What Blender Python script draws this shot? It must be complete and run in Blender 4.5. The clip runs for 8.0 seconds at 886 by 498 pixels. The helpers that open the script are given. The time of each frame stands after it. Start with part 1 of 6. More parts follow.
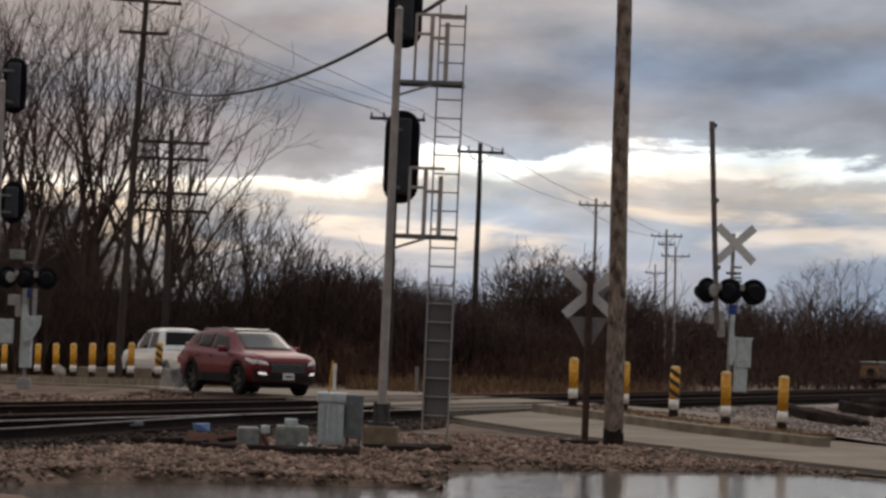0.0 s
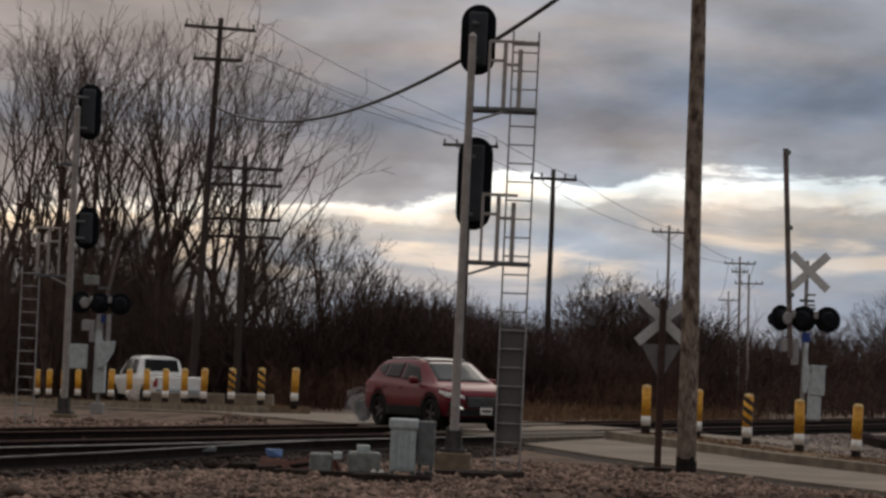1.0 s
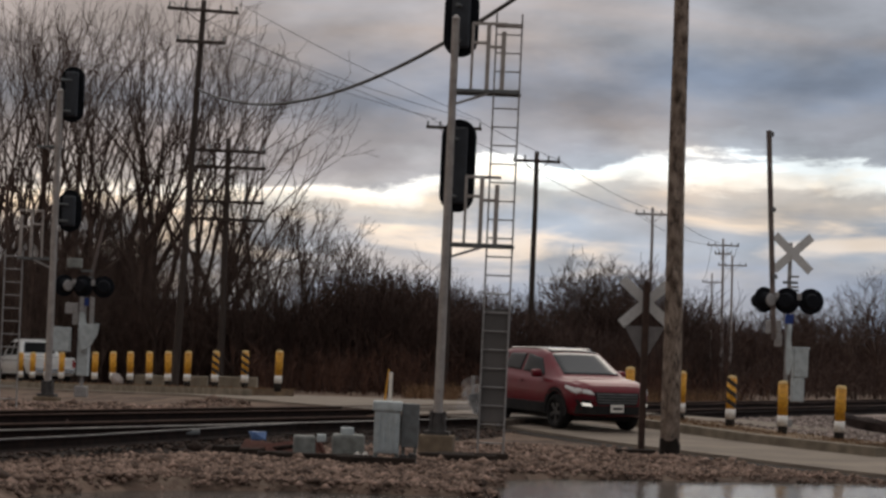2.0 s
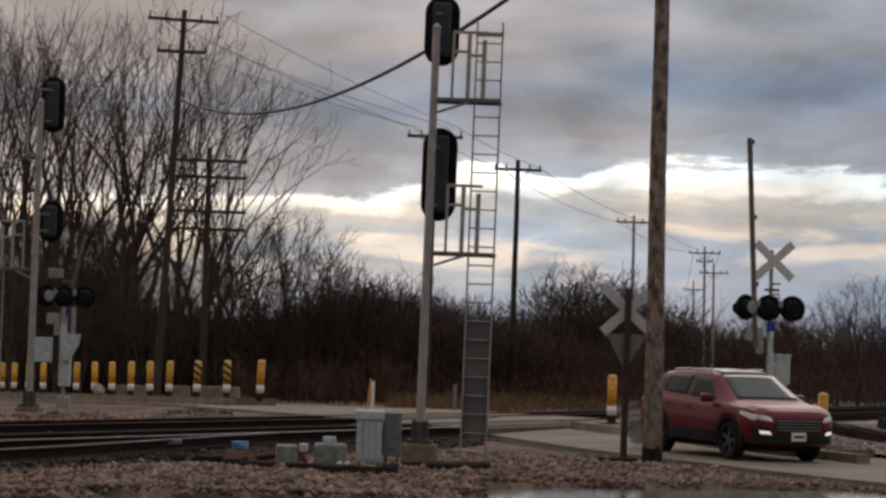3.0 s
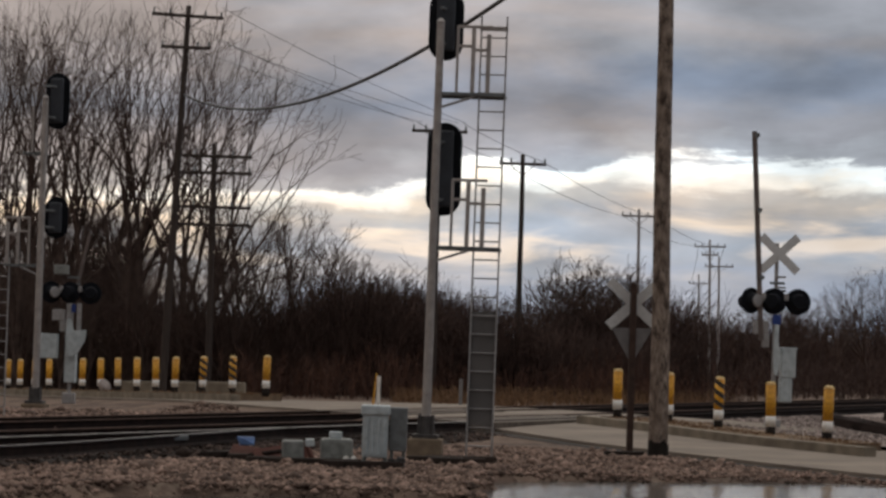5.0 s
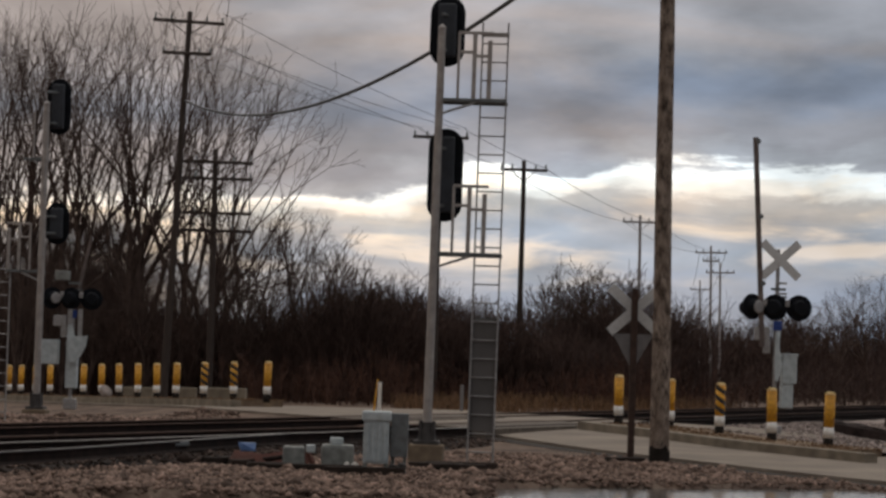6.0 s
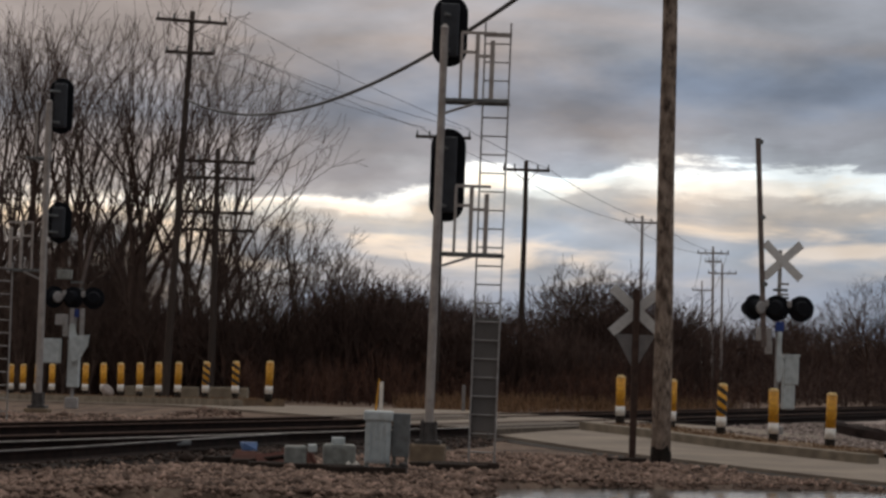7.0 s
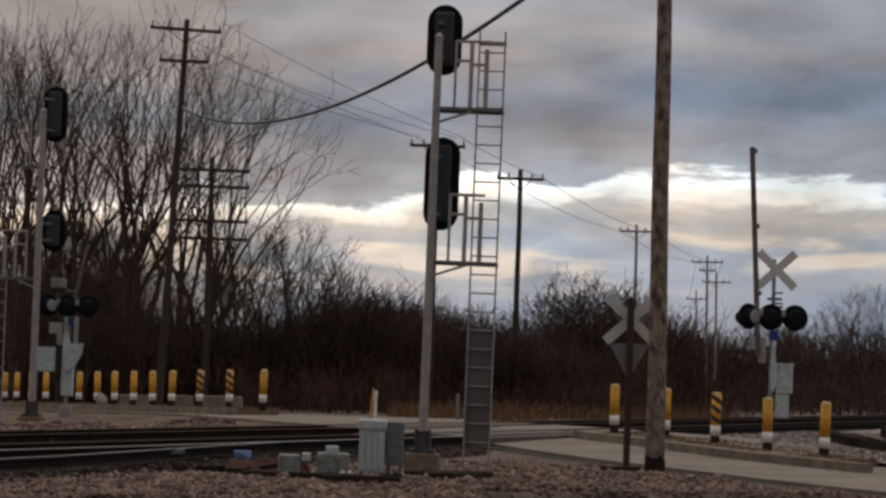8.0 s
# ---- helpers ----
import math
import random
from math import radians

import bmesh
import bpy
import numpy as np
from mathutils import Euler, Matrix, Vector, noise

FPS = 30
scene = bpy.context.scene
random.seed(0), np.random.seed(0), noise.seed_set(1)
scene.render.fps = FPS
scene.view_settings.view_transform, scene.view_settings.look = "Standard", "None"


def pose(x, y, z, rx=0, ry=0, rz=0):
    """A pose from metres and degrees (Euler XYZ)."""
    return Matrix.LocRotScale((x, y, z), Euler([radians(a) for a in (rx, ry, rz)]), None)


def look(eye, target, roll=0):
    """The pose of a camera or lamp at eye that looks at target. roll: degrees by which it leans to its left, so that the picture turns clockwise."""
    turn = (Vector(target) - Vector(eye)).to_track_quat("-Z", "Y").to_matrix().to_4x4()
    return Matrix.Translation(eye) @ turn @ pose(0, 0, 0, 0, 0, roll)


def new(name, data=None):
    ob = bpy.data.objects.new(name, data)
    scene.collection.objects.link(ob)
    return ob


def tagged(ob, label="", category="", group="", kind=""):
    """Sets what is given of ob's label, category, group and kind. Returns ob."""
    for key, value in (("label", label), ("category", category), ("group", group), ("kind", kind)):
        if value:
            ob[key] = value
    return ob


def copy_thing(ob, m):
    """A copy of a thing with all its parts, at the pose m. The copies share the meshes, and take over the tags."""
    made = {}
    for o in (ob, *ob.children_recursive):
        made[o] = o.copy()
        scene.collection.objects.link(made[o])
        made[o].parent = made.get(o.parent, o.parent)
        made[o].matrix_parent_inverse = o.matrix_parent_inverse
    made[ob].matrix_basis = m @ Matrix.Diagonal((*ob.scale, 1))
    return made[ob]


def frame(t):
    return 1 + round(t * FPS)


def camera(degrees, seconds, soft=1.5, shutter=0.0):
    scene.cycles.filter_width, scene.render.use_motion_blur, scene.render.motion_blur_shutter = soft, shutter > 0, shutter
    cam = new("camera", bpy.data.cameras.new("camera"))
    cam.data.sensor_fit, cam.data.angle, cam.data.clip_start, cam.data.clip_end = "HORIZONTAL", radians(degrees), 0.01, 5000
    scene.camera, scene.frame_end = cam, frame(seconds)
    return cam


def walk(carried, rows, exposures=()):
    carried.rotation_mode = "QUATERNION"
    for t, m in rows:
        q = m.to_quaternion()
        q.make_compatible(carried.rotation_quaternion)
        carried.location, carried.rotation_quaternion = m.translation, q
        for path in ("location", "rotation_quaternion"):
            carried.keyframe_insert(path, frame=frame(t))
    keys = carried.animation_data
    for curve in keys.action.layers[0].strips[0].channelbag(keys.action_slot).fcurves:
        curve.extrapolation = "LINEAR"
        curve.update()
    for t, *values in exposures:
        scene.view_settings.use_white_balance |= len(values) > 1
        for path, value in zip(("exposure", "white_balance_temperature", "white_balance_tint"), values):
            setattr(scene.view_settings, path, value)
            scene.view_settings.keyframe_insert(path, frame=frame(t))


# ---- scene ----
cam = camera(19.0, 8.0, soft=2.8)
walk(cam, [
    (0.0, pose(0, 0, 1.4, 92.039, -1.775, -1.012)),
    (0.1, pose(0, 0, 1.4, 92.053, -1.809, -1.085)),
    (0.2, pose(0, 0, 1.4, 92.104, -1.843, -1.061)),
    (0.3, pose(0, 0, 1.4, 92.240, -1.876, -0.755)),
    (0.4, pose(0, 0, 1.4, 92.303, -1.910, -0.352)),
    (0.5, pose(0, 0, 1.4, 92.342, -1.944, 0.174)),
    (0.6, pose(0, 0, 1.4, 92.411, -1.951, 0.343)),
    (0.7, pose(0, 0, 1.4, 92.492, -1.959, 0.439)),
    (0.8, pose(0, 0, 1.4, 92.536, -1.966, 0.474)),
    (0.9, pose(0, 0, 1.4, 92.555, -1.974, 0.520)),
    (1.0, pose(0, 0, 1.4, 92.563, -1.981, 0.555)),
    (1.1, pose(0, 0, 1.4, 92.545, -1.991, 0.516)),
    (1.2, pose(0, 0, 1.4, 92.503, -2.002, 0.502)),
    (1.3, pose(0, 0, 1.4, 92.442, -2.012, 0.470)),
    (1.4, pose(0, 0, 1.4, 92.320, -2.023, 0.431)),
    (1.5, pose(0, 0, 1.4, 92.186, -2.033, 0.399)),
    (1.7, pose(0, 0, 1.4, 92.150, -1.974, 0.306)),
    (2.0, pose(0, 0, 1.4, 92.192, -1.886, 0.202)),
    (2.2, pose(0, 0, 1.4, 92.206, -1.845, -0.002)),
    (3.3, pose(0, 0, 1.4, 92.430, -1.622, -0.178)),
    (3.5, pose(0, 0, 1.4, 92.340, -1.581, -0.126)),
    (4.0, pose(0, 0, 1.4, 92.146, -1.589, -0.249)),
    (4.5, pose(0, 0, 1.4, 92.259, -1.365, -0.121)),
    (4.7, pose(0, 0, 1.4, 92.268, -1.373, -0.085)),
    (6.0, pose(0, 0, 1.4, 92.403, -1.424, -0.041)),
    (6.5, pose(0, 0, 1.4, 92.493, -1.500, 0.000)),
    (7.0, pose(0, 0, 1.4, 92.401, -1.560, -0.002)),
    (7.5, pose(0, 0, 1.4, 92.478, -1.618, -0.013)),
    (8.0, pose(0, 0, 1.4, 92.593, -1.603, -0.129)),
], exposures=[(0.0, 0.20), (0.3, -0.03), (0.5, 0.07), (1.0, -0.06), (1.5, 0.14), (2.0, 0.13), (3.5, 0.07), (4.0, 0.05), (4.5, 0.12), (6.0, 0.03), (7.5, -0.01), (8.0, -0.09)])


# ---------------------------------------------------------------- world and light
def make_world():
    w = bpy.data.worlds.new("dusk_sky")
    scene.world = w
    w.use_nodes = True
    nt = w.node_tree
    nt.nodes.clear()
    N, L = nt.nodes.new, nt.links.new
    out, bg = N("ShaderNodeOutputWorld"), N("ShaderNodeBackground")
    L(bg.outputs[0], out.inputs[0])
    sky = N("ShaderNodeTexSky")
    sky.sky_type = "NISHITA"
    sky.sun_disc = False
    sky.sun_elevation, sky.sun_rotation = radians(30), radians(8)
    co = N("ShaderNodeTexCoord")
    sep = N("ShaderNodeSeparateXYZ")
    L(co.outputs["Generated"], sep.inputs[0])
    # long flat cloud streaks: the direction, squeezed in height
    mp = N("ShaderNodeMapping")
    mp.inputs["Scale"].default_value = (7.0, 7.0, 27.0)
    L(co.outputs["Generated"], mp.inputs[0])
    n1 = N("ShaderNodeTexNoise")
    n1.inputs["Scale"].default_value, n1.inputs["Detail"].default_value = 1.0, 9.0
    n1.inputs["Roughness"].default_value, n1.inputs["Distortion"].default_value = 0.6, 0.5
    L(mp.outputs[0], n1.inputs["Vector"])
    # smaller heaped billows
    mb = N("ShaderNodeMapping")
    mb.inputs["Scale"].default_value, mb.inputs["Location"].default_value = (24.0, 24.0, 62.0), (3.1, 0.4, 1.7)
    L(co.outputs["Generated"], mb.inputs[0])
    nb = N("ShaderNodeTexNoise")
    nb.inputs["Scale"].default_value, nb.inputs["Detail"].default_value = 1.0, 6.0
    nb.inputs["Roughness"].default_value, nb.inputs["Distortion"].default_value = 0.58, 0.35
    L(mb.outputs[0], nb.inputs["Vector"])

    def math_node(op, a, b):
        m = N("ShaderNodeMath")
        m.operation = op
        for i, v in enumerate((a, b)):
            if hasattr(v, "links"):
                L(v, m.inputs[i])
            else:
                m.inputs[i].default_value = v
        return m.outputs[0]

    # height above the skyline, pushed up and down by the cloud noise
    wob = math_node("ADD", math_node("MULTIPLY", math_node("SUBTRACT", n1.outputs[0], 0.5), 0.048),
                    math_node("MULTIPLY", math_node("SUBTRACT", nb.outputs[0], 0.5), 0.020))
    tilt = math_node("ADD", math_node("MULTIPLY", sep.outputs[0], -0.05), 0.010)
    h = math_node("ADD", math_node("ADD", sep.outputs[2], wob), tilt)
    ramp = N("ShaderNodeValToRGB")
    L(math_node("MULTIPLY", h, 5.0), ramp.inputs[0])
    cr = ramp.color_ramp
    cr.interpolation = "EASE"
    stops = [(0.0, (0.35, 0.38, 0.44)), (0.15, (0.34, 0.39, 0.48)), (0.21, (0.40, 0.42, 0.46)),
             (0.27, (0.42, 0.43, 0.46)), (0.33, (0.62, 0.57, 0.52)), (0.356, (1.02, 0.96, 0.85)), (0.376, (1.2, 1.18, 1.10)), (0.392, (0.44, 0.435, 0.45)),
             (0.44, (0.345, 0.33, 0.345)), (0.545, (0.26, 0.29, 0.355)), (0.65, (0.37, 0.355, 0.366)), (1.0, (0.37, 0.365, 0.38))]
    while len(cr.elements) < len(stops):
        cr.elements.new(0.5)
    for e, (p, c) in zip(cr.elements, stops):
        e.position, e.color = p, (*c, 1)
    # patches of lighter and darker cloud
    n2 = N("ShaderNodeTexNoise")
    n2.inputs["Scale"].default_value, n2.inputs["Detail"].default_value = 0.8, 5.0
    L(mb.outputs[0], n2.inputs["Vector"])
    r2 = N("ShaderNodeMapRange")
    r2.inputs[1].default_value, r2.inputs[2].default_value = 0.3, 0.7
    r2.inputs[3].default_value, r2.inputs[4].default_value = 0.70, 1.28
    L(n2.outputs[0], r2.inputs[0])
    mul = N("ShaderNodeVectorMath")
    mul.operation = "SCALE"
    # thin breaks let a bluer tone through, thick cloud is warmer
    tone = N("ShaderNodeMix")
    tone.data_type = "RGBA"
    r3 = N("ShaderNodeMapRange")
    r3.inputs[1].default_value, r3.inputs[2].default_value = 0.36, 0.64
    n4 = N("ShaderNodeTexNoise")
    n4.inputs["Scale"].default_value, n4.inputs["Detail"].default_value, n4.inputs["Distortion"].default_value = 0.8, 7.0, 0.8
    L(mp.outputs[0], n4.inputs["Vector"])
    L(n4.outputs[0], r3.inputs[0])
    side = math_node("MULTIPLY", sep.outputs[0], 3.6)
    bias = N("ShaderNodeClamp")
    L(math_node("SUBTRACT", math_node("ADD", r3.outputs[0], 0.14), side), bias.inputs[0])
    L(bias.outputs[0], tone.inputs[0])
    tone.inputs[6].default_value, tone.inputs[7].default_value = (0.89, 0.98, 1.08, 1), (1.13, 1.005, 0.91, 1)
    tint = N("ShaderNodeVectorMath")
    tint.operation = "MULTIPLY"
    L(ramp.outputs[0], tint.inputs[0])
    L(tone.outputs[2], tint.inputs[1])
    L(tint.outputs[0], mul.inputs[0])
    away = N("ShaderNodeMapRange")
    away.interpolation_type = "SMOOTHSTEP"
    away.inputs[1].default_value, away.inputs[2].default_value = 0.0, 0.16
    away.inputs[3].default_value, away.inputs[4].default_value = 1.02, 0.82
    L(sep.outputs[0], away.inputs[0])
    near = N("ShaderNodeMapRange")
    near.interpolation_type = "SMOOTHSTEP"
    near.inputs[1].default_value, near.inputs[2].default_value = -0.07, 0.02
    near.inputs[3].default_value, near.inputs[4].default_value = 0.84, 1.0
    L(sep.outputs[0], near.inputs[0])
    glow = math_node("MULTIPLY", away.outputs[0], near.outputs[0])
    L(math_node("MULTIPLY", r2.outputs[0], glow), mul.inputs["Scale"])
    # peach streaks of lit cloud below the bright break
    ms = N("ShaderNodeMapping")
    ms.inputs["Scale"].default_value, ms.inputs["Location"].default_value = (15.0, 15.0, 75.0), (1.3, 2.2, 0.6)
    L(co.outputs["Generated"], ms.inputs[0])
    ns = N("ShaderNodeTexNoise")
    ns.inputs["Scale"].default_value, ns.inputs["Detail"].default_value, ns.inputs["Distortion"].default_value = 1.0, 6.0, 0.4
    L(ms.outputs[0], ns.inputs["Vector"])
    lit = N("ShaderNodeMapRange")
    lit.interpolation_type = "SMOOTHSTEP"
    lit.inputs[1].default_value, lit.inputs[2].default_value = 0.47, 0.64
    L(ns.outputs[0], lit.inputs[0])
    belt = N("ShaderNodeValToRGB")
    L(math_node("MULTIPLY", h, 5.0), belt.inputs[0])
    bl = belt.color_ramp
    while len(bl.elements) < 4:
        bl.elements.new(0.5)
    for e, (p, v) in zip(bl.elements, ((0.16, 0.0), (0.24, 1.0), (0.34, 1.0), (0.375, 0.0))):
        e.position, e.color = p, (v, v, v, 1)
    warm = N("ShaderNodeVectorMath")
    warm.operation = "SCALE"
    warm.inputs[0].default_value = (0.46, 0.31, 0.15)
    L(math_node("MULTIPLY", math_node("MULTIPLY", lit.outputs[0], belt.outputs[0]), away.outputs[0]), warm.inputs["Scale"])
    plus = N("ShaderNodeVectorMath")
    L(mul.outputs[0], plus.inputs[0])
    L(warm.outputs[0], plus.inputs[1])
    sk = N("ShaderNodeVectorMath")
    sk.operation = "SCALE"
    sk.inputs["Scale"].default_value = 0.0015
    L(sky.outputs[0], sk.inputs[0])
    add = N("ShaderNodeVectorMath")
    L(plus.outputs[0], add.inputs[0])
    L(sk.outputs[0], add.inputs[1])
    # the overcast brightens towards the zenith
    zen = N("ShaderNodeMapRange")
    zen.interpolation_type = "SMOOTHSTEP"
    zen.inputs[1].default_value, zen.inputs[2].default_value = 0.2, 0.75
    L(sep.outputs[2], zen.inputs[0])
    top = N("ShaderNodeMix")
    top.data_type = "RGBA"
    L(zen.outputs[0], top.inputs[0])
    L(add.outputs[0], top.inputs[6])
    top.inputs[7].default_value = (0.78, 0.77, 0.77, 1)
    # the side of the sky away from the sunset is dimmer
    far = N("ShaderNodeMapRange")
    far.interpolation_type = "SMOOTHSTEP"
    far.inputs[1].default_value, far.inputs[2].default_value = -0.8, 0.85
    far.inputs[3].default_value, far.inputs[4].default_value = 0.66, 1.0
    L(sep.outputs[1], far.inputs[0])
    dim = N("ShaderNodeVectorMath")
    dim.operation = "SCALE"
    L(top.outputs[2], dim.inputs[0])
    L(far.outputs[0], dim.inputs["Scale"])
    L(dim.outputs[0], bg.inputs[0])
    bg.inputs[1].default_value = 1.0


make_world()
sun = new("sun", bpy.data.lights.new("sun", "SUN"))
sun.data.energy, sun.data.angle, sun.data.color = 0.5, radians(40), (1.0, 0.88, 0.75)
sun.matrix_world = look((0, 0, 50), (-8, -57, 17))


# ---------------------------------------------------------------- materials
def mat(name, col, col2=None, rough=0.8, metal=0.0, scale=8.0, bump=0.0, bump_scale=40.0, spots=None, spot_scale=3.0, spot_amt=0.5, rand=0.0, stretch=(1, 1, 1), island=False):
    """Two-scale procedural surface: broad blotches, fine grain, optional stains."""
    m = bpy.data.materials.new(name)
    m.use_nodes = True
    nt = m.node_tree
    N, L = nt.nodes.new, nt.links.new
    b = nt.nodes["Principled BSDF"]
    b.inputs["Roughness"].default_value, b.inputs["Metallic"].default_value = rough, metal
    if rough > 0.8:
        b.inputs["Specular IOR Level"].default_value = 0.12
    co = N("ShaderNodeTexCoord")
    mp = N("ShaderNodeMapping")
    mp.inputs["Scale"].default_value = stretch
    L(co.outputs["Object"], mp.inputs[0])
    col2 = col2 or tuple(c * 0.72 for c in col)
    n1 = N("ShaderNodeTexNoise")
    n1.inputs["Scale"].default_value, n1.inputs["Detail"].default_value = scale, 6.0
    L(mp.outputs[0], n1.inputs["Vector"])
    r1 = N("ShaderNodeValToRGB")
    r1.color_ramp.elements[0].position, r1.color_ramp.elements[1].position = 0.33, 0.68
    r1.color_ramp.elements[0].color, r1.color_ramp.elements[1].color = (*col2, 1), (*col, 1)
    L(n1.outputs[0], r1.inputs[0])
    c = r1.outputs[0]
    if spots:
        n2 = N("ShaderNodeTexNoise")
        n2.inputs["Scale"].default_value, n2.inputs["Detail"].default_value, n2.inputs["Roughness"].default_value = spot_scale, 8.0, 0.7
        L(mp.outputs[0], n2.inputs["Vector"])
        r2 = N("ShaderNodeMapRange")
        r2.inputs[1].default_value, r2.inputs[2].default_value = 0.5, 0.68
        r2.inputs[3].default_value, r2.inputs[4].default_value = 0.0, spot_amt
        L(n2.outputs[0], r2.inputs[0])
        mx = N("ShaderNodeMix")
        mx.data_type = "RGBA"
        L(r2.outputs[0], mx.inputs[0])
        L(c, mx.inputs[6])
        mx.inputs[7].default_value = (*spots, 1)
        c = mx.outputs[2]
    if rand:
        if island:
            src = N("ShaderNodeNewGeometry").outputs["Random Per Island"]
        else:
            src = N("ShaderNodeObjectInfo").outputs["Random"]
        mr = N("ShaderNodeMapRange")
        mr.inputs[3].default_value, mr.inputs[4].default_value = 1 - rand, 1 + rand
        L(src, mr.inputs[0])
        hs = N("ShaderNodeHueSaturation")
        L(mr.outputs[0], hs.inputs["Value"])
        L(c, hs.inputs["Color"])
        c = hs.outputs[0]
    L(c, b.inputs["Base Color"])
    if bump:
        n3 = N("ShaderNodeTexNoise")
        n3.inputs["Scale"].default_value, n3.inputs["Detail"].default_value = bump_scale, 5.0
        L(mp.outputs[0], n3.inputs["Vector"])
        bp = N("ShaderNodeBump")
        bp.inputs["Strength"].default_value, bp.inputs["Distance"].default_value = bump, 0.03
        L(n3.outputs[0], bp.inputs["Height"])
        L(bp.outputs[0], b.inputs["Normal"])
    return m


M_EARTH = mat("earth_gravel", (0.18, 0.122, 0.09), (0.08, 0.053, 0.041), 0.95, scale=0.9, bump=0.9, bump_scale=9, spots=(0.27, 0.21, 0.16), spot_scale=3.5, spot_amt=0.6)
M_STONE = mat("ballast_stone", (0.27, 0.184, 0.143), (0.115, 0.077, 0.06), 0.9, scale=5, rand=0.65, island=True)
M_ASPHALT = mat("worn_asphalt", (0.275, 0.225, 0.177), (0.175, 0.141, 0.112), 0.85, scale=0.6, bump=0.3, bump_scale=60, spots=(0.17, 0.14, 0.12), spot_scale=0.9, spot_amt=0.45)
M_CONCRETE = mat("weathered_concrete", (0.30, 0.252, 0.19), (0.16, 0.132, 0.10), 0.9, scale=3, bump=0.4, bump_scale=30, spots=(0.13, 0.11, 0.09), spot_scale=6)
M_GRASS = mat("dead_grass", (0.22, 0.13, 0.07), (0.12, 0.07, 0.042), 0.95, scale=4, rand=0.35, island=True)
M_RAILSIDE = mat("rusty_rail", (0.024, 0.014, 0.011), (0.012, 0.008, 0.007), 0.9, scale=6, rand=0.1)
M_RUSTHEAD = mat("rusty_rail_head", (0.115, 0.066, 0.048), (0.06, 0.035, 0.026), 0.85, scale=4)
M_RAILTOP = mat("worn_rail_head", (0.16, 0.145, 0.14), (0.07, 0.06, 0.056), 0.5, 0.6, scale=4, stretch=(1, 1, 1))
M_EDGESHADE = mat("road_edge_shade", (0.035, 0.027, 0.022), (0.02, 0.016, 0.014), 0.85, scale=2, bump=0.5, bump_scale=20)
M_TIE = mat("creosote_timber", (0.045, 0.032, 0.026), (0.022, 0.017, 0.014), 0.9, scale=5, bump=0.5, bump_scale=25, rand=0.25)
M_RUBBER = mat("rubber_panel", (0.15, 0.122, 0.098), (0.09, 0.073, 0.06), 0.9, scale=5)
M_ALU = mat("weathered_aluminium", (0.42, 0.38, 0.35), (0.30, 0.27, 0.25), 0.55, 0.35, scale=6, spots=(0.2, 0.16, 0.13), spot_scale=9, spot_amt=0.4)
M_GALV = mat("galvanised_steel", (0.36, 0.345, 0.335), (0.25, 0.24, 0.235), 0.55, 0.3, scale=12, spots=(0.16, 0.12, 0.09), spot_scale=10, spot_amt=0.5)
M_BLACK = mat("matt_black_paint", (0.012, 0.013, 0.017), (0.008, 0.009, 0.011), 0.82, scale=6)
M_HOUSING = mat("faded_black_housing", (0.035, 0.039, 0.048), (0.022, 0.025, 0.031), 0.7, scale=5)
M_SILVERBOX = mat("silver_grey_paint", (0.50, 0.54, 0.54), (0.38, 0.42, 0.43), 0.6, 0.1, scale=7, spots=(0.24, 0.24, 0.22), spot_scale=8, spot_amt=0.5)
M_DARKBOX = mat("dull_grey_steel", (0.18, 0.19, 0.19), (0.11, 0.115, 0.115), 0.7, 0.2, scale=7, spots=(0.07, 0.06, 0.05), spot_scale=6)
M_MIDBOX = mat("dirty_grey_casting", (0.26, 0.27, 0.25), (0.15, 0.155, 0.145), 0.75, 0.1, scale=9, spots=(0.09, 0.08, 0.07), spot_scale=7)
M_POLE = mat("weathered_pole_timber", (0.36, 0.285, 0.23), (0.11, 0.078, 0.06), 0.95, scale=5.5, bump=0.9, bump_scale=22, spots=(0.03, 0.022, 0.018), spot_scale=6.0, spot_amt=1.0, stretch=(1.6, 1.6, 0.7))
M_POLEBASE = mat("tarred_pole_foot", (0.03, 0.024, 0.02), (0.018, 0.015, 0.013), 0.95, scale=6, bump=0.5)
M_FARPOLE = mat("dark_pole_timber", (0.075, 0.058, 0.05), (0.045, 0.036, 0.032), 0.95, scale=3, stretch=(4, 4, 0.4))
# the same timber far off, paled with the haze put into its colour
M_HAZEPOLE = mat("hazed_distant_timber", (0.42, 0.385, 0.37), (0.30, 0.275, 0.265), 0.95, scale=3, stretch=(4, 4, 0.4))
M_CAP = mat("pale_yellow_highlight", (0.80, 0.58, 0.28), (0.70, 0.46, 0.16), 0.6, scale=9)
M_YELLOW = mat("yellow_bollard_paint", (0.82, 0.42, 0.025), (0.52, 0.22, 0.015), 0.6, scale=9, spots=(0.20, 0.09, 0.03), spot_scale=11, spot_amt=0.75, rand=0.12)
M_WHITE = mat("white_reflective_band", (0.84, 0.80, 0.74), (0.66, 0.62, 0.56), 0.6, scale=12, spots=(0.35, 0.30, 0.25), spot_scale=9, spot_amt=0.4)
M_STRIPE = mat("black_stripe", (0.04, 0.028, 0.02), None, 0.6, scale=9)
M_SIGNWHITE = mat("faded_white_sign", (0.68, 0.67, 0.65), (0.48, 0.47, 0.455), 0.6, scale=7, spots=(0.22, 0.20, 0.185), spot_scale=7, spot_amt=0.6)
M_SIGNBACK = mat("bare_sign_back", (0.24, 0.225, 0.22), (0.17, 0.16, 0.155), 0.6, 0.3, scale=6)
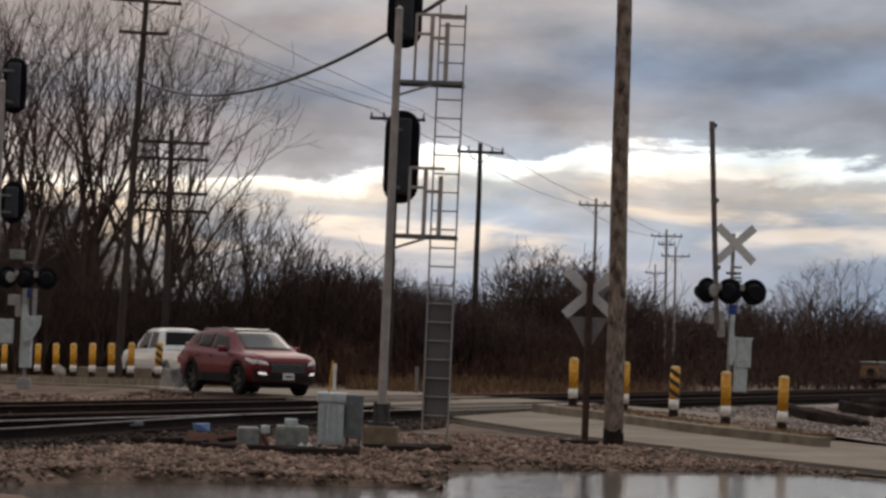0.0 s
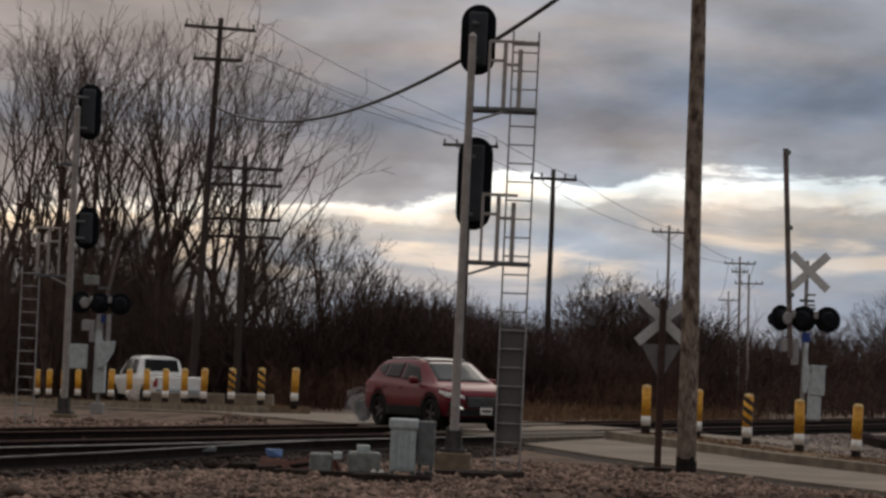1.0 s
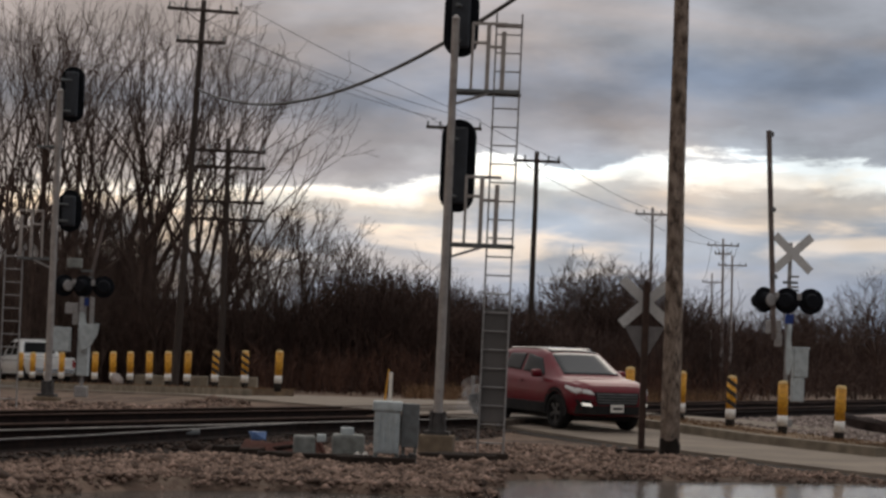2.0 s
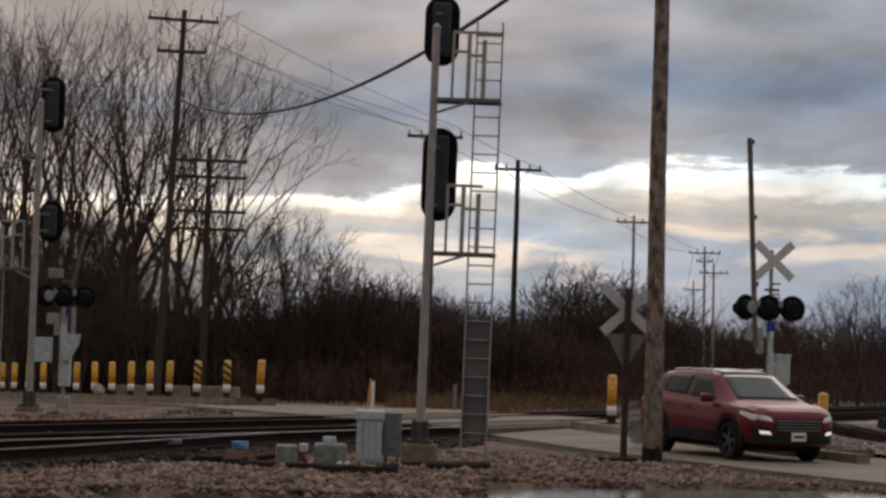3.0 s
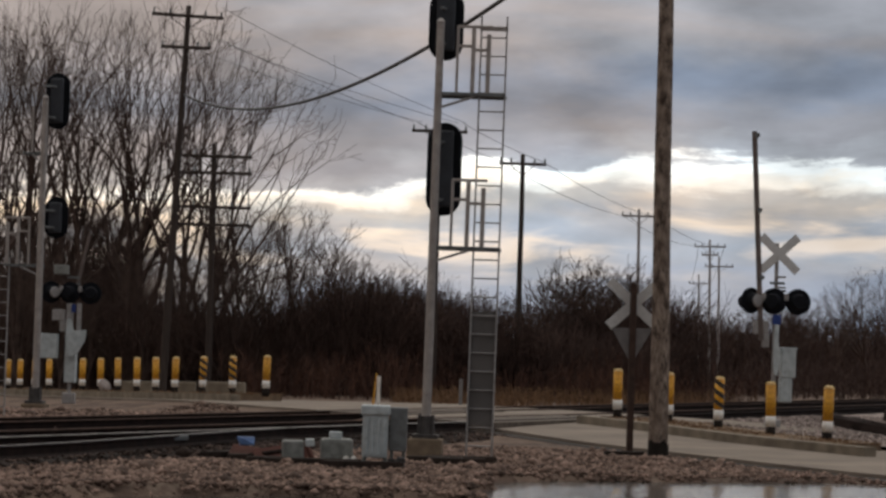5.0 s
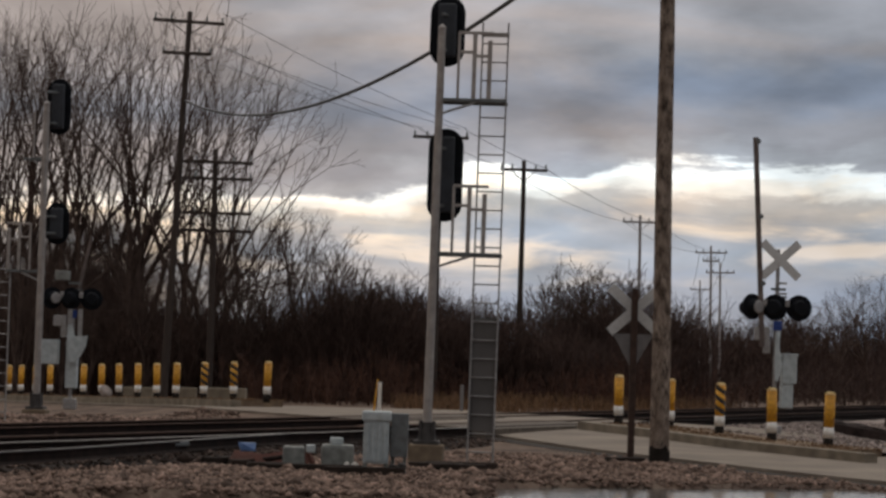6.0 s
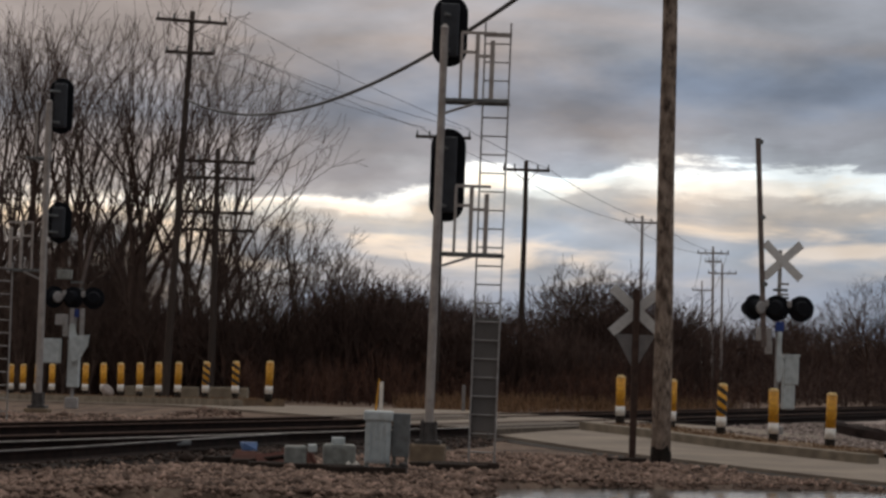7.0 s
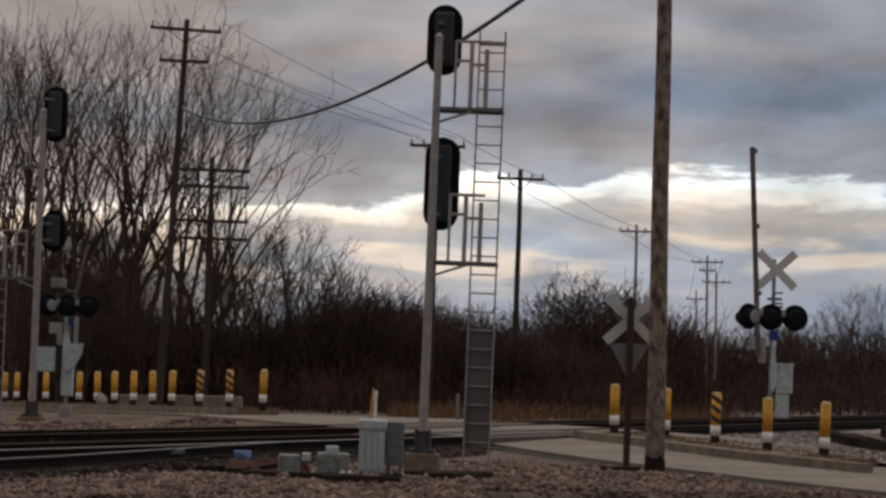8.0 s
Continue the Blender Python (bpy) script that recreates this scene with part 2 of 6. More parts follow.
M_RUSTPOST = mat("rusty_post", (0.085, 0.055, 0.045), (0.05, 0.034, 0.028), 0.9, scale=8)
M_BARK = mat("dark_bark", (0.125, 0.086, 0.071), (0.06, 0.042, 0.036), 0.95, scale=2)
M_BRUSH = mat("bare_brush", (0.10, 0.064, 0.053), (0.048, 0.031, 0.026), 0.95, scale=0.25, rand=0.45, island=True)
M_LEAF = mat("dry_oak_leaf", (0.12, 0.062, 0.043), (0.065, 0.036, 0.028), 0.9, scale=0.6, rand=0.4, island=True)
M_WIRE = mat("cable", (0.03, 0.03, 0.032), None, 0.6, scale=3)
M_BLUE = mat("blue_plate", (0.012, 0.05, 0.26), (0.01, 0.035, 0.19), 0.5, scale=9)
M_BLUEPALE = mat("pale_blue_plastic", (0.14, 0.24, 0.48), None, 0.5, scale=9)
M_TAN = mat("stained_concrete_footing", (0.25, 0.19, 0.13), (0.16, 0.12, 0.085), 0.9, scale=6, bump=0.4, spots=(0.1, 0.075, 0.055), spot_scale=5)
M_LOG = mat("old_tie_wood", (0.05, 0.036, 0.032), (0.018, 0.013, 0.012), 0.95, scale=4, bump=0.6)


def water_material():
    m = bpy.data.materials.new("puddle_water")
    m.use_nodes = True
    nt = m.node_tree
    b = nt.nodes["Principled BSDF"]
    b.inputs["Base Color"].default_value = (0.045, 0.042, 0.038, 1)
    b.inputs["Roughness"].default_value = 0.13
    b.inputs["IOR"].default_value = 1.33
    n = nt.nodes.new("ShaderNodeTexNoise")
    n.inputs["Scale"].default_value, n.inputs["Detail"].default_value = 2.2, 3.0
    co = nt.nodes.new("ShaderNodeTexCoord")
    nt.links.new(co.outputs["Object"], n.inputs["Vector"])
    bp = nt.nodes.new("ShaderNodeBump")
    bp.inputs["Strength"].default_value, bp.inputs["Distance"].default_value = 0.45, 0.03
    nt.links.new(n.outputs[0], bp.inputs["Height"])
    nt.links.new(bp.outputs[0], b.inputs["Normal"])
    return m


M_WATER = water_material()


# ---------------------------------------------------------------- mesh helpers
def mesh_from(name, bm, material, smooth=False):
    me = bpy.data.meshes.new(name)
    bm.normal_update()
    bm.to_mesh(me)
    bm.free()
    for m in (material if isinstance(material, (list, tuple)) else [material]):
        me.materials.append(m)
    if smooth:
        me.polygons.foreach_set("use_smooth", [True] * len(me.polygons))
    return me


def part(name, bm, material, parent=None, label="", smooth=False, at=None):
    ob = new(name, mesh_from(name, bm, material, smooth))
    if at is not None:
        ob.matrix_basis = at
    if parent is not None:
        ob.parent = parent
    if label:
        tagged(ob, label)
    return ob


def share(name, me, parent, m):
    ob = new(name, me)
    ob.parent = parent
    ob.matrix_basis = m
    return ob


def thing(name, m, label, category, group="", kind=""):
    ob = new(name)
    ob.empty_display_size = 0.2
    ob.matrix_basis = m
    return tagged(ob, label, category, group, kind)


def box(bm, c, s, m=None, bevel=0.0, mi=0):
    r = bmesh.ops.create_cube(bm, size=1, matrix=Matrix.Translation(c) @ Matrix.Diagonal((*s, 1)))
    vs = r["verts"]
    fs = list({f for v in vs for f in v.link_faces})
    if bevel:
        es = list({e for v in vs for e in v.link_edges})
        g = bmesh.ops.bevel(bm, geom=es, offset=bevel, segments=2, affect="EDGES", profile=0.6)
        fs = [f for f in g["faces"]] + [f for f in fs if f.is_valid]
        vs = list({v for f in fs for v in f.verts})
    for f in fs:
        f.material_index = mi
    if m is not None:
        bmesh.ops.transform(bm, matrix=m, verts=vs)
    return vs


def cyl(bm, p0, p1, r0, r1=None, n=12, mi=0, caps=True):
    p0, p1 = Vector(p0), Vector(p1)
    r1 = r0 if r1 is None else r1
    q = (p1 - p0).to_track_quat("Z", "Y").to_matrix().to_4x4()
    m = Matrix.Translation((p0 + p1) / 2) @ q
    r = bmesh.ops.create_cone(bm, cap_ends=caps, segments=n, radius1=r0, radius2=max(r1, 1e-4), depth=(p1 - p0).length, matrix=m)
    for f in {f for v in r["verts"] for f in v.link_faces}:
        f.material_index = mi
    return r["verts"]


def prism(bm, outline, depth, m=None, mi=0, bevel=0.0):
    """A plate with the outline (x, z) and a thickness along y, about y = 0."""
    a = [bm.verts.new((x, -depth / 2, z)) for x, z in outline]
    b = [bm.verts.new((x, depth / 2, z)) for x, z in outline]
    k = len(a)
    fs = [bm.faces.new(a), bm.faces.new(b[::-1])]
    for i in range(k):
        j = (i + 1) % k
        fs.append(bm.faces.new((a[j], a[i], b[i], b[j])))
    for f in fs:
        f.material_index = mi
    vs = a + b
    if bevel:
        es = [e for e in fs[0].edges] + [e for e in fs[1].edges]
        g = bmesh.ops.bevel(bm, geom=es, offset=bevel, segments=2, affect="EDGES", profile=0.6)
        vs = list({v for f in g["faces"] for v in f.verts} | {v for v in vs if v.is_valid})
    bmesh.ops.recalc_face_normals(bm, faces=[f for f in bm.faces])
    if m is not None:
        bmesh.ops.transform(bm, matrix=m, verts=vs)
    return vs


def tubes(name, segs, material, sides=4):
    """Many tapered sticks in one mesh; a row: x0 y0 z0 x1 y1 z1 r0 r1."""
    s = np.asarray(segs, dtype=float)
    a, b, r0, r1 = s[:, 0:3], s[:, 3:6], s[:, 6], s[:, 7]
    d = b - a
    d /= np.maximum(np.linalg.norm(d, axis=1, keepdims=True), 1e-9)
    ref = np.where(np.abs(d[:, 2:3]) > 0.9, np.array([[1.0, 0, 0]]), np.array([[0, 0, 1.0]]))
    u = np.cross(d, ref)
    u /= np.maximum(np.linalg.norm(u, axis=1, keepdims=True), 1e-9)
    v = np.cross(d, u)
    rings = []
    for base, rad in ((a, r0), (b, r1)):
        for k in range(sides):
            t = 2 * math.pi * k / sides
            rings.append(base + (u * math.cos(t) + v * math.sin(t)) * rad[:, None])
    V = np.stack(rings, axis=1).reshape(-1, 3)
    n = len(s)
    off = (np.arange(n) * 2 * sides)[:, None]
    F = []
    for k in range(sides):
        j = (k + 1) % sides
        F.append(off + np.array([[k, j, sides + j, sides + k]]))
    F = np.stack(F, axis=1).reshape(-1, 4)
    me = bpy.data.meshes.new(name)
    me.vertices.add(len(V))
    me.vertices.foreach_set("co", V.ravel())
    me.loops.add(F.size)
    me.loops.foreach_set("vertex_index", F.ravel().astype(np.int32))
    me.polygons.add(len(F))
    me.polygons.foreach_set("loop_start", (np.arange(len(F)) * 4).astype(np.int32))
    me.update(calc_edges=True)
    me.materials.append(material)
    me.polygons.foreach_set("use_smooth", [True] * len(F))
    return me


# ---------------------------------------------------------------- plan
TRACK = Vector((0.407, 0.914, 0)).normalized()      # along the rails, away to the right
TNORM = Vector((-TRACK.y, TRACK.x, 0))              # across the rails, away
ROAD = Vector((0.4226, -0.9063, 0)).normalized()    # along the road, towards the viewer
RNORM = Vector((-ROAD.y, ROAD.x, 0))                # across the road, away
C1, C2 = 22.95, 27.25                               # the two track centre lines, across
N_NEAR, N_KERB_L, N_KERB_R, N_FAR = 24.6, 26.0, 28.05, 33.6


def road_z(s):
    return float(np.interp(s, [-400, -160, -110, -96, -80, -70, -60, -54, -50, -46, -38, -30, -20], [-0.9, -0.75, -0.60, -0.48, -0.22, -0.05, -0.03, -0.05, -0.13, -0.25, -0.36, -0.41, -0.44]))


def smooth(a, b, x):
    t = min(1.0, max(0.0, (x - a) / (b - a)))
    return t * t * (3 - 2 * t)


def ground_z(x, y):
    c, n, s = TNORM.x * x + TNORM.y * y, RNORM.x * x + RNORM.y * y, ROAD.x * x + ROAD.y * y
    base = -0.42 + 0.05 * noise.noise((x * 0.25, y * 0.25, 0)) + 0.035 * noise.noise((x * 0.9, y * 0.9, 3))
    # gravel bank in front of the rails
    base += 0.08 * smooth(13, 17.5, c) * (1 - smooth(38, 44, c))
    bed = -0.36 - max(0.0, max(C1 - 1.75 - c, c - C2 - 1.75)) * 0.45
    z = max(base, bed)
    # the shallow hollow that holds the water
    wob = 0.09 * noise.noise((x * 0.7, y * 0.7, 9)) + 0.03 * noise.noise((x * 2.2, y * 2.2, 4))
    d = min((abs((x - 4.35) / 3.75) ** 9 + abs((y - 33.4 - 0.33 * (x - 0.7)) / 6.7) ** 9) ** (1 / 9), math.hypot((x + 0.8) / 4.2, (y - 31.2) / 3.4)) + wob
    z -= 0.32 * (1 - smooth(0.93, 1.05, d))
    z -= 0.22 * smooth(60, 100, c)
    # under the road
    w = smooth(N_NEAR - 2.0, N_NEAR - 0.2, n) * (1 - smooth(N_FAR, N_FAR + 2.5, n))
    return z * (1 - w) + (road_z(s) - 0.06) * w


# ---------------------------------------------------------------- ground, road, tracks
def build_ground():
    xs = np.concatenate([[-3000, -1200, -500, -220, -120, -80], np.arange(-60, -16, 2.0), np.arange(-16, 16.01, 0.4), np.arange(18, 70, 2.0), [80, 120, 220, 500, 1200, 3000]])
    ys = np.concatenate([[-3000, -800, -200, -60, -20, 0, 10], np.arange(14, 26, 2.0), np.arange(26, 66.01, 0.4), np.arange(67, 130, 1.5), [135, 150, 180, 230, 320, 500, 900, 1800, 4000]])
    V = [(x, y, ground_z(x, y)) for y in ys for x in xs]
    nx = len(xs)
    F = [(j * nx + i, j * nx + i + 1, (j + 1) * nx + i + 1, (j + 1) * nx + i) for j in range(len(ys) - 1) for i in range(nx - 1)]
    me = bpy.data.meshes.new("ground")
    me.from_pydata(V, [], F)
    me.materials.append(M_EARTH)
    me.polygons.foreach_set("use_smooth", [True] * len(F))
    return tagged(new("ground", me), "brown gravelly earth beside the railway crossing", "ground", kind="structure")


def strip(bm, n0, n1, s0, s1, lift, step=1.0, skirt=0.25):
    """A slab that follows the road's rise and fall between two lines across it."""
    k = max(2, int(abs(s1 - s0) / step))
    rows = []
    for i in range(k + 1):
        s = s0 + (s1 - s0) * i / k
        z = road_z(s) + lift
        row = []
        for n, dz in ((n0, -skirt), (n0, 0), (n1, 0), (n1, -skirt)):
            p = RNORM * n + ROAD * s
            row.append(bm.verts.new((p.x, p.y, z + dz)))
        rows.append(row)
    for a, b in zip(rows, rows[1:]):
        for j in range(3):
            bm.faces.new((a[j], b[j], b[j + 1], a[j + 1]))
    for r in (rows[0], rows[-1]):
        bm.faces.new(r)
    bmesh.ops.recalc_face_normals(bm, faces=bm.faces[:])


N_BANK = N_KERB_R + 1.92                                # where the gravel behind the island begins


def bank_z(x, y):
    """The gravel between the island and the rails."""
    c, n, s = TNORM.x * x + TNORM.y * y, RNORM.x * x + RNORM.y * y, ROAD.x * x + ROAD.y * y
    k = smooth(N_BANK, N_BANK + 2.5, n) * smooth(C1 - 13, C1 - 6, c)
    low = road_z(s) + 0.10 * smooth(-40, -46, s) + 0.02
    return low * (1 - k) - 0.15 * k + 0.035 * noise.noise((x * 0.9, y * 0.9, 5)) * smooth(N_BANK, N_BANK + 0.8, n)


def build_bank():
    bm = bmesh.new()
    rows = []
    for n in np.linspace(N_BANK, N_BANK + 26, 70):
        row = []
        for c in np.linspace(C1 - 24, C1 - 1.3, 80):
            a = (n - c * RNORM.dot(TNORM)) / RNORM.dot(TRACK)
            p = TNORM * c + TRACK * a
            row.append(bm.verts.new((p.x, p.y, bank_z(p.x, p.y))))
        rows.append(row)
    for ra, rb in zip(rows, rows[1:]):
        for j in range(len(ra) - 1):
            bm.faces.new((ra[j], ra[j + 1], rb[j + 1], rb[j]))
    bmesh.ops.recalc_face_normals(bm, faces=bm.faces[:])
    tagged(part("gravel_bank", bm, M_BANK, smooth=True), "grey brown crushed gravel between the island and the rails", "gravel", kind="structure")


M_BANK = mat("grey_gravel", (0.32, 0.26, 0.228), (0.18, 0.142, 0.124), 0.95, scale=1.2, bump=0.9, bump_scale=12, spots=(0.33, 0.28, 0.25), spot_scale=5, spot_amt=0.5)


def build_road():
    build_bank()
    bm = bmesh.new()
    strip(bm, N_NEAR, N_FAR, -400, 12, 0.0, 1.5)
    road = tagged(part("road", bm, M_ASPHALT), "pale worn asphalt road over a railway crossing", "road", kind="structure")
    # a dark strip paints the shadow line where the road drops to the gravel
    bm = bmesh.new()
    strip(bm, N_NEAR - 0.5, N_NEAR - 0.003, -52, 12, -0.055, 1.5)
    tagged(part("road_edge", bm, M_EDGESHADE), "dark strip of painted shade under the road's edge", "road edge", kind="structure")
    # islands with a concrete kerb and a gravel fill
    for nm, n0, n1, s0, s1 in (("left", N_KERB_L, N_KERB_L + 2.4, -135, -69.5), ("right", N_KERB_R, N_KERB_R + 1.9, -52.8, -41.4)):
        isl = thing("kerbed_island", Matrix(), "raised traffic island with a stained concrete kerb and gravel fill", "traffic island", kind="structure")
        bm = bmesh.new()
        strip(bm, n0, n0 + 0.28, s0, s1, 0.19 if nm == "left" else 0.17)
        part("kerb", bm, M_CONCRETE, isl)
        bm = bmesh.new()
        strip(bm, n0 + 0.285, n1, s0 + 0.1, s1 - 2.2, 0.205 if nm == "left" else 0.14)
        part("fill", bm, M_FILL, isl, "dry grassy gravel fill")


M_FILL = mat("gravel_fill", (0.27, 0.19, 0.125), (0.14, 0.10, 0.072), 0.95, scale=2.5, bump=0.5, bump_scale=45, spots=(0.32, 0.22, 0.115), spot_scale=2.5, spot_amt=0.6)


def rail_mesh(name, p0, p1, head_only=False):
    prof = [(-0.036, 0.166), (0.036, 0.166), (0.037, 0.175), (0.028, 0.182), (-0.028, 0.182), (-0.037, 0.175)] if head_only else \
        [(-0.075, 0.0), (0.075, 0.0), (0.072, 0.02), (0.012, 0.035), (0.010, 0.12), (0.035, 0.143), (0.035, 0.165), (-0.035, 0.165), (-0.035, 0.143), (-0.010, 0.12), (-0.012, 0.035), (-0.072, 0.02)]
    bm = bmesh.new()
    d = (p1 - p0).normalized()
    nn = Vector((-d.y, d.x, 0))
    rows = []
    for p in (p0, p1):
        rows.append([bm.verts.new(p + nn * a + Vector((0, 0, b))) for a, b in prof])
    k = len(prof)
    for j in range(k):
        bm.faces.new((rows[0][j], rows[0][(j + 1) % k], rows[1][(j + 1) % k], rows[1][j]))
    bm.faces.new(rows[0])
    bm.faces.new(rows[1])
    bmesh.ops.recalc_face_normals(bm, faces=bm.faces[:])
    return bm


def build_tracks():
    bm = bmesh.new()
    box(bm, (0, 0, 0), (0.22, 2.6, 0.16), bevel=0.012)
    tie_me = mesh_from("tie", bm, M_TIE)
    rz = math.degrees(math.atan2(TRACK.y, TRACK.x))
    for c, label in ((C1, "railway track with worn bright rail heads on dark ties"), (C2, "second railway track with rusty rails on dark ties")):
        tr = thing("railway_track", Matrix(), label, "railway track", "parallel tracks", "structure")
        for off in (-0.7525, 0.7525):
            p0, p1 = TNORM * (c + off) + TRACK * 12 + Vector((0, 0, -0.18)), TNORM * (c + off) + TRACK * 420 + Vector((0, 0, -0.18))
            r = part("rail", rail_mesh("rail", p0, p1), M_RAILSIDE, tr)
            if c == C1 and off < 0:
                # worn bright as far as the crossing, rusty beyond it
                pm = TNORM * (c + off) + TRACK * 52 + Vector((0, 0, -0.18))
                part("rail_head", rail_mesh("rail_head", p0, pm, True), M_RAILTOP, r, "worn bright running surface")
                part("rail_head", rail_mesh("rail_head", pm, p1, True), M_RAILSIDE, r, "dark rusty running surface")
            else:
                part("rail_head", rail_mesh("rail_head", p0, p1, True), M_RUSTHEAD, r, "rusty running surface")
        for i in range(140):
            a = 18 + i * 0.56
            p = TNORM * c + TRACK * a
            n = RNORM.x * p.x + RNORM.y * p.y
            if N_NEAR - 0.3 < n < N_BANK:
                continue
            share("tie", tie_me, tr, pose(p.x + random.uniform(-.02, .02), p.y, -0.262 + random.uniform(-0.012, 0.008), 0, 0, rz + random.uniform(-1.5, 1.5)))
        # dark panels between and beside the rails where the road crosses
        bm = bmesh.new()
        k0 = (N_NEAR - 0.4, N_BANK)
        for off, w in ((0, 1.30), (-1.12, 0.52), (1.12, 0.52)):
            cs = []
            for n in k0:
                for o in (off - w / 2, off + w / 2):
                    # the point where the line across the road meets the line along the track
                    a = (n - (c + o) * RNORM.dot(TNORM)) / RNORM.dot(TRACK)
                    cs.append(TNORM * (c + o) + TRACK * a)
            lo = [bm.verts.new((p.x, p.y, -0.25)) for p in cs]
            hi = [bm.verts.new((p.x, p.y, -0.012)) for p in cs]
            for q in ((0, 1, 3, 2),):
                bm.faces.new([hi[i] for i in q])
            for i, j in ((0, 1), (1, 3), (3, 2), (2, 0)):
                bm.faces.new((lo[i], lo[j], hi[j], hi[i]))
        bmesh.ops.recalc_face_normals(bm, faces=bm.faces[:])
        part("crossing_panel", bm, M_RUBBER, tr, "dark rubber crossing panels")


def build_turnout():
    """The diverging rail that joins the near track."""
    tr = thing("turnout_rail", Matrix(), "curved bright turnout rail joining the near track", "rail", kind="structure")
    path = [(14, 18.9), (22, 19.4), (28, 20.0), (33, 20.55), (36.5, 21.15), (40, 21.75), (43, 22.2)]
    for prof, m, nm in (([(-0.07, 0.0), (0.07, 0.0), (0.012, 0.035), (0.012, 0.13), (0.034, 0.143), (0.034, 0.166), (-0.034, 0.166), (-0.034, 0.143), (-0.012, 0.13), (-0.012, 0.035)], M_RAILSIDE, "rail_web"),
                        ([(-0.036, 0.166), (0.036, 0.166), (0.034, 0.182), (-0.034, 0.182)], M_RAILTOP, "rail_head")):
        bm = bmesh.new()
        rows = []
        for a, c in path:
            p = TNORM * c + TRACK * a
            rows.append([bm.verts.new(p + TNORM * u + Vector((0, 0, v - 0.185))) for u, v in prof])
        k = len(prof)
        for ra, rb in zip(rows, rows[1:]):
            for j in range(k):
                bm.faces.new((ra[j], ra[(j + 1) % k], rb[(j + 1) % k], rb[j]))
        bmesh.ops.recalc_face_normals(bm, faces=bm.faces[:])
        part(nm, bm, m, tr)
    # the frog: a dull steel casting where the rails meet
    p = TNORM * 21.35 + TRACK * 37.6
    bm = bmesh.new()
    box(bm, (0, 0, -0.04), (0.5, 0.12, 0.08), bevel=0.02)
    f = part("frog", bm, M_DARKBOX, tr, "worn grey frog casting")
    f.matrix_basis = pose(p.x, p.y, -0.02, 0, 0, 68)


def build_bed():
    """Ballast under both tracks, its colour darkened for the shade of rails and ties."""
    bm = bmesh.new()
    rows = []
    for a in np.arange(12, 421, 6.0):
        row = []
        for c, z in ((C1 - 3.4, -0.62), (C1 - 2.1, -0.27), (C1 - 1.2, -0.235), (C1, -0.245), (C2, -0.245), (C2 + 1.3, -0.235), (C2 + 3.4, -0.62)):
            p = TNORM * c + TRACK * a
            row.append(bm.verts.new((p.x, p.y, z + 0.01 * noise.noise((p.x, p.y, 0)))))
        rows.append(row)
    for ra, rb in zip(rows, rows[1:]):
        for j in range(len(ra) - 1):
            bm.faces.new((ra[j], rb[j], rb[j + 1], ra[j + 1]))
    bmesh.ops.recalc_face_normals(bm, faces=bm.faces[:])
    tagged(part("track_bed", bm, M_BED), "ballast bed under the rails, darkened with painted shade", "track bed", kind="structure")


# near black: the shadow along rails and tie ends is in this colour
M_BED = mat("shaded_ballast", (0.038, 0.026, 0.021), (0.015, 0.011, 0.009), 0.95, scale=3, bump=1.0, bump_scale=16)


def build_water():
    bm = bmesh.new()
    bmesh.ops.create_circle(bm, cap_ends=True, segments=48, radius=1)
    bmesh.ops.transform(bm, matrix=Matrix.Translation((2.2, 34.0, -0.50)) @ Matrix.Diagonal((9.5, 9.5, 1, 1)), verts=bm.verts[:])
    tagged(part("water", bm, M_WATER), "still shallow puddle reflecting the cloudy sky", "puddle", kind="structure")


# ---------------------------------------------------------------- railway signals
def ladder_part(parent, x, y, z0, z1, width, rung=0.305, guard=None):
    lad = new("ladder")
    lad.parent = parent
    tagged(lad, "narrow galvanised ladder")
    for sx in (-width / 2, width / 2):
        bm = bmesh.new()
        box(bm, (x + sx, y, (z0 + z1) / 2), (0.028, 0.05, z1 - z0), bevel=0.004)
        part("stringer", bm, M_GALV, lad)
    z = z0 + 0.2
    bm = bmesh.new()
    cyl(bm, (-width / 2, 0, 0), (width / 2, 0, 0), 0.013, n=8)
    me = mesh_from("rung", bm, M_GALV, True)
    while z < z1 - 0.05:
        share("rung", me, lad, pose(x, y, z))
        z += rung
    if z1 > 5:
        bm = bmesh.new()
        box(bm, (x, y, z1 - 0.2), (width + 0.04, 0.05, 0.075), bevel=0.008)
        part("top_bar", bm, M_ALU, lad)
    if guard:
        bm = bmesh.new()
        box(bm, (x, y + 0.04, (guard[0] + guard[1]) / 2), (width + 0.02, 0.012, guard[1] - guard[0]), bevel=0.003)
        part("ladder_guard", bm, M_GUARD, lad, "dull grey sheet-metal climbing guard")
    return lad


M_GUARD = mat("dull_guard_plate", (0.13, 0.118, 0.112), (0.09, 0.082, 0.078), 0.75, 0.1, scale=2, spots=(0.09, 0.08, 0.075), spot_scale=4)


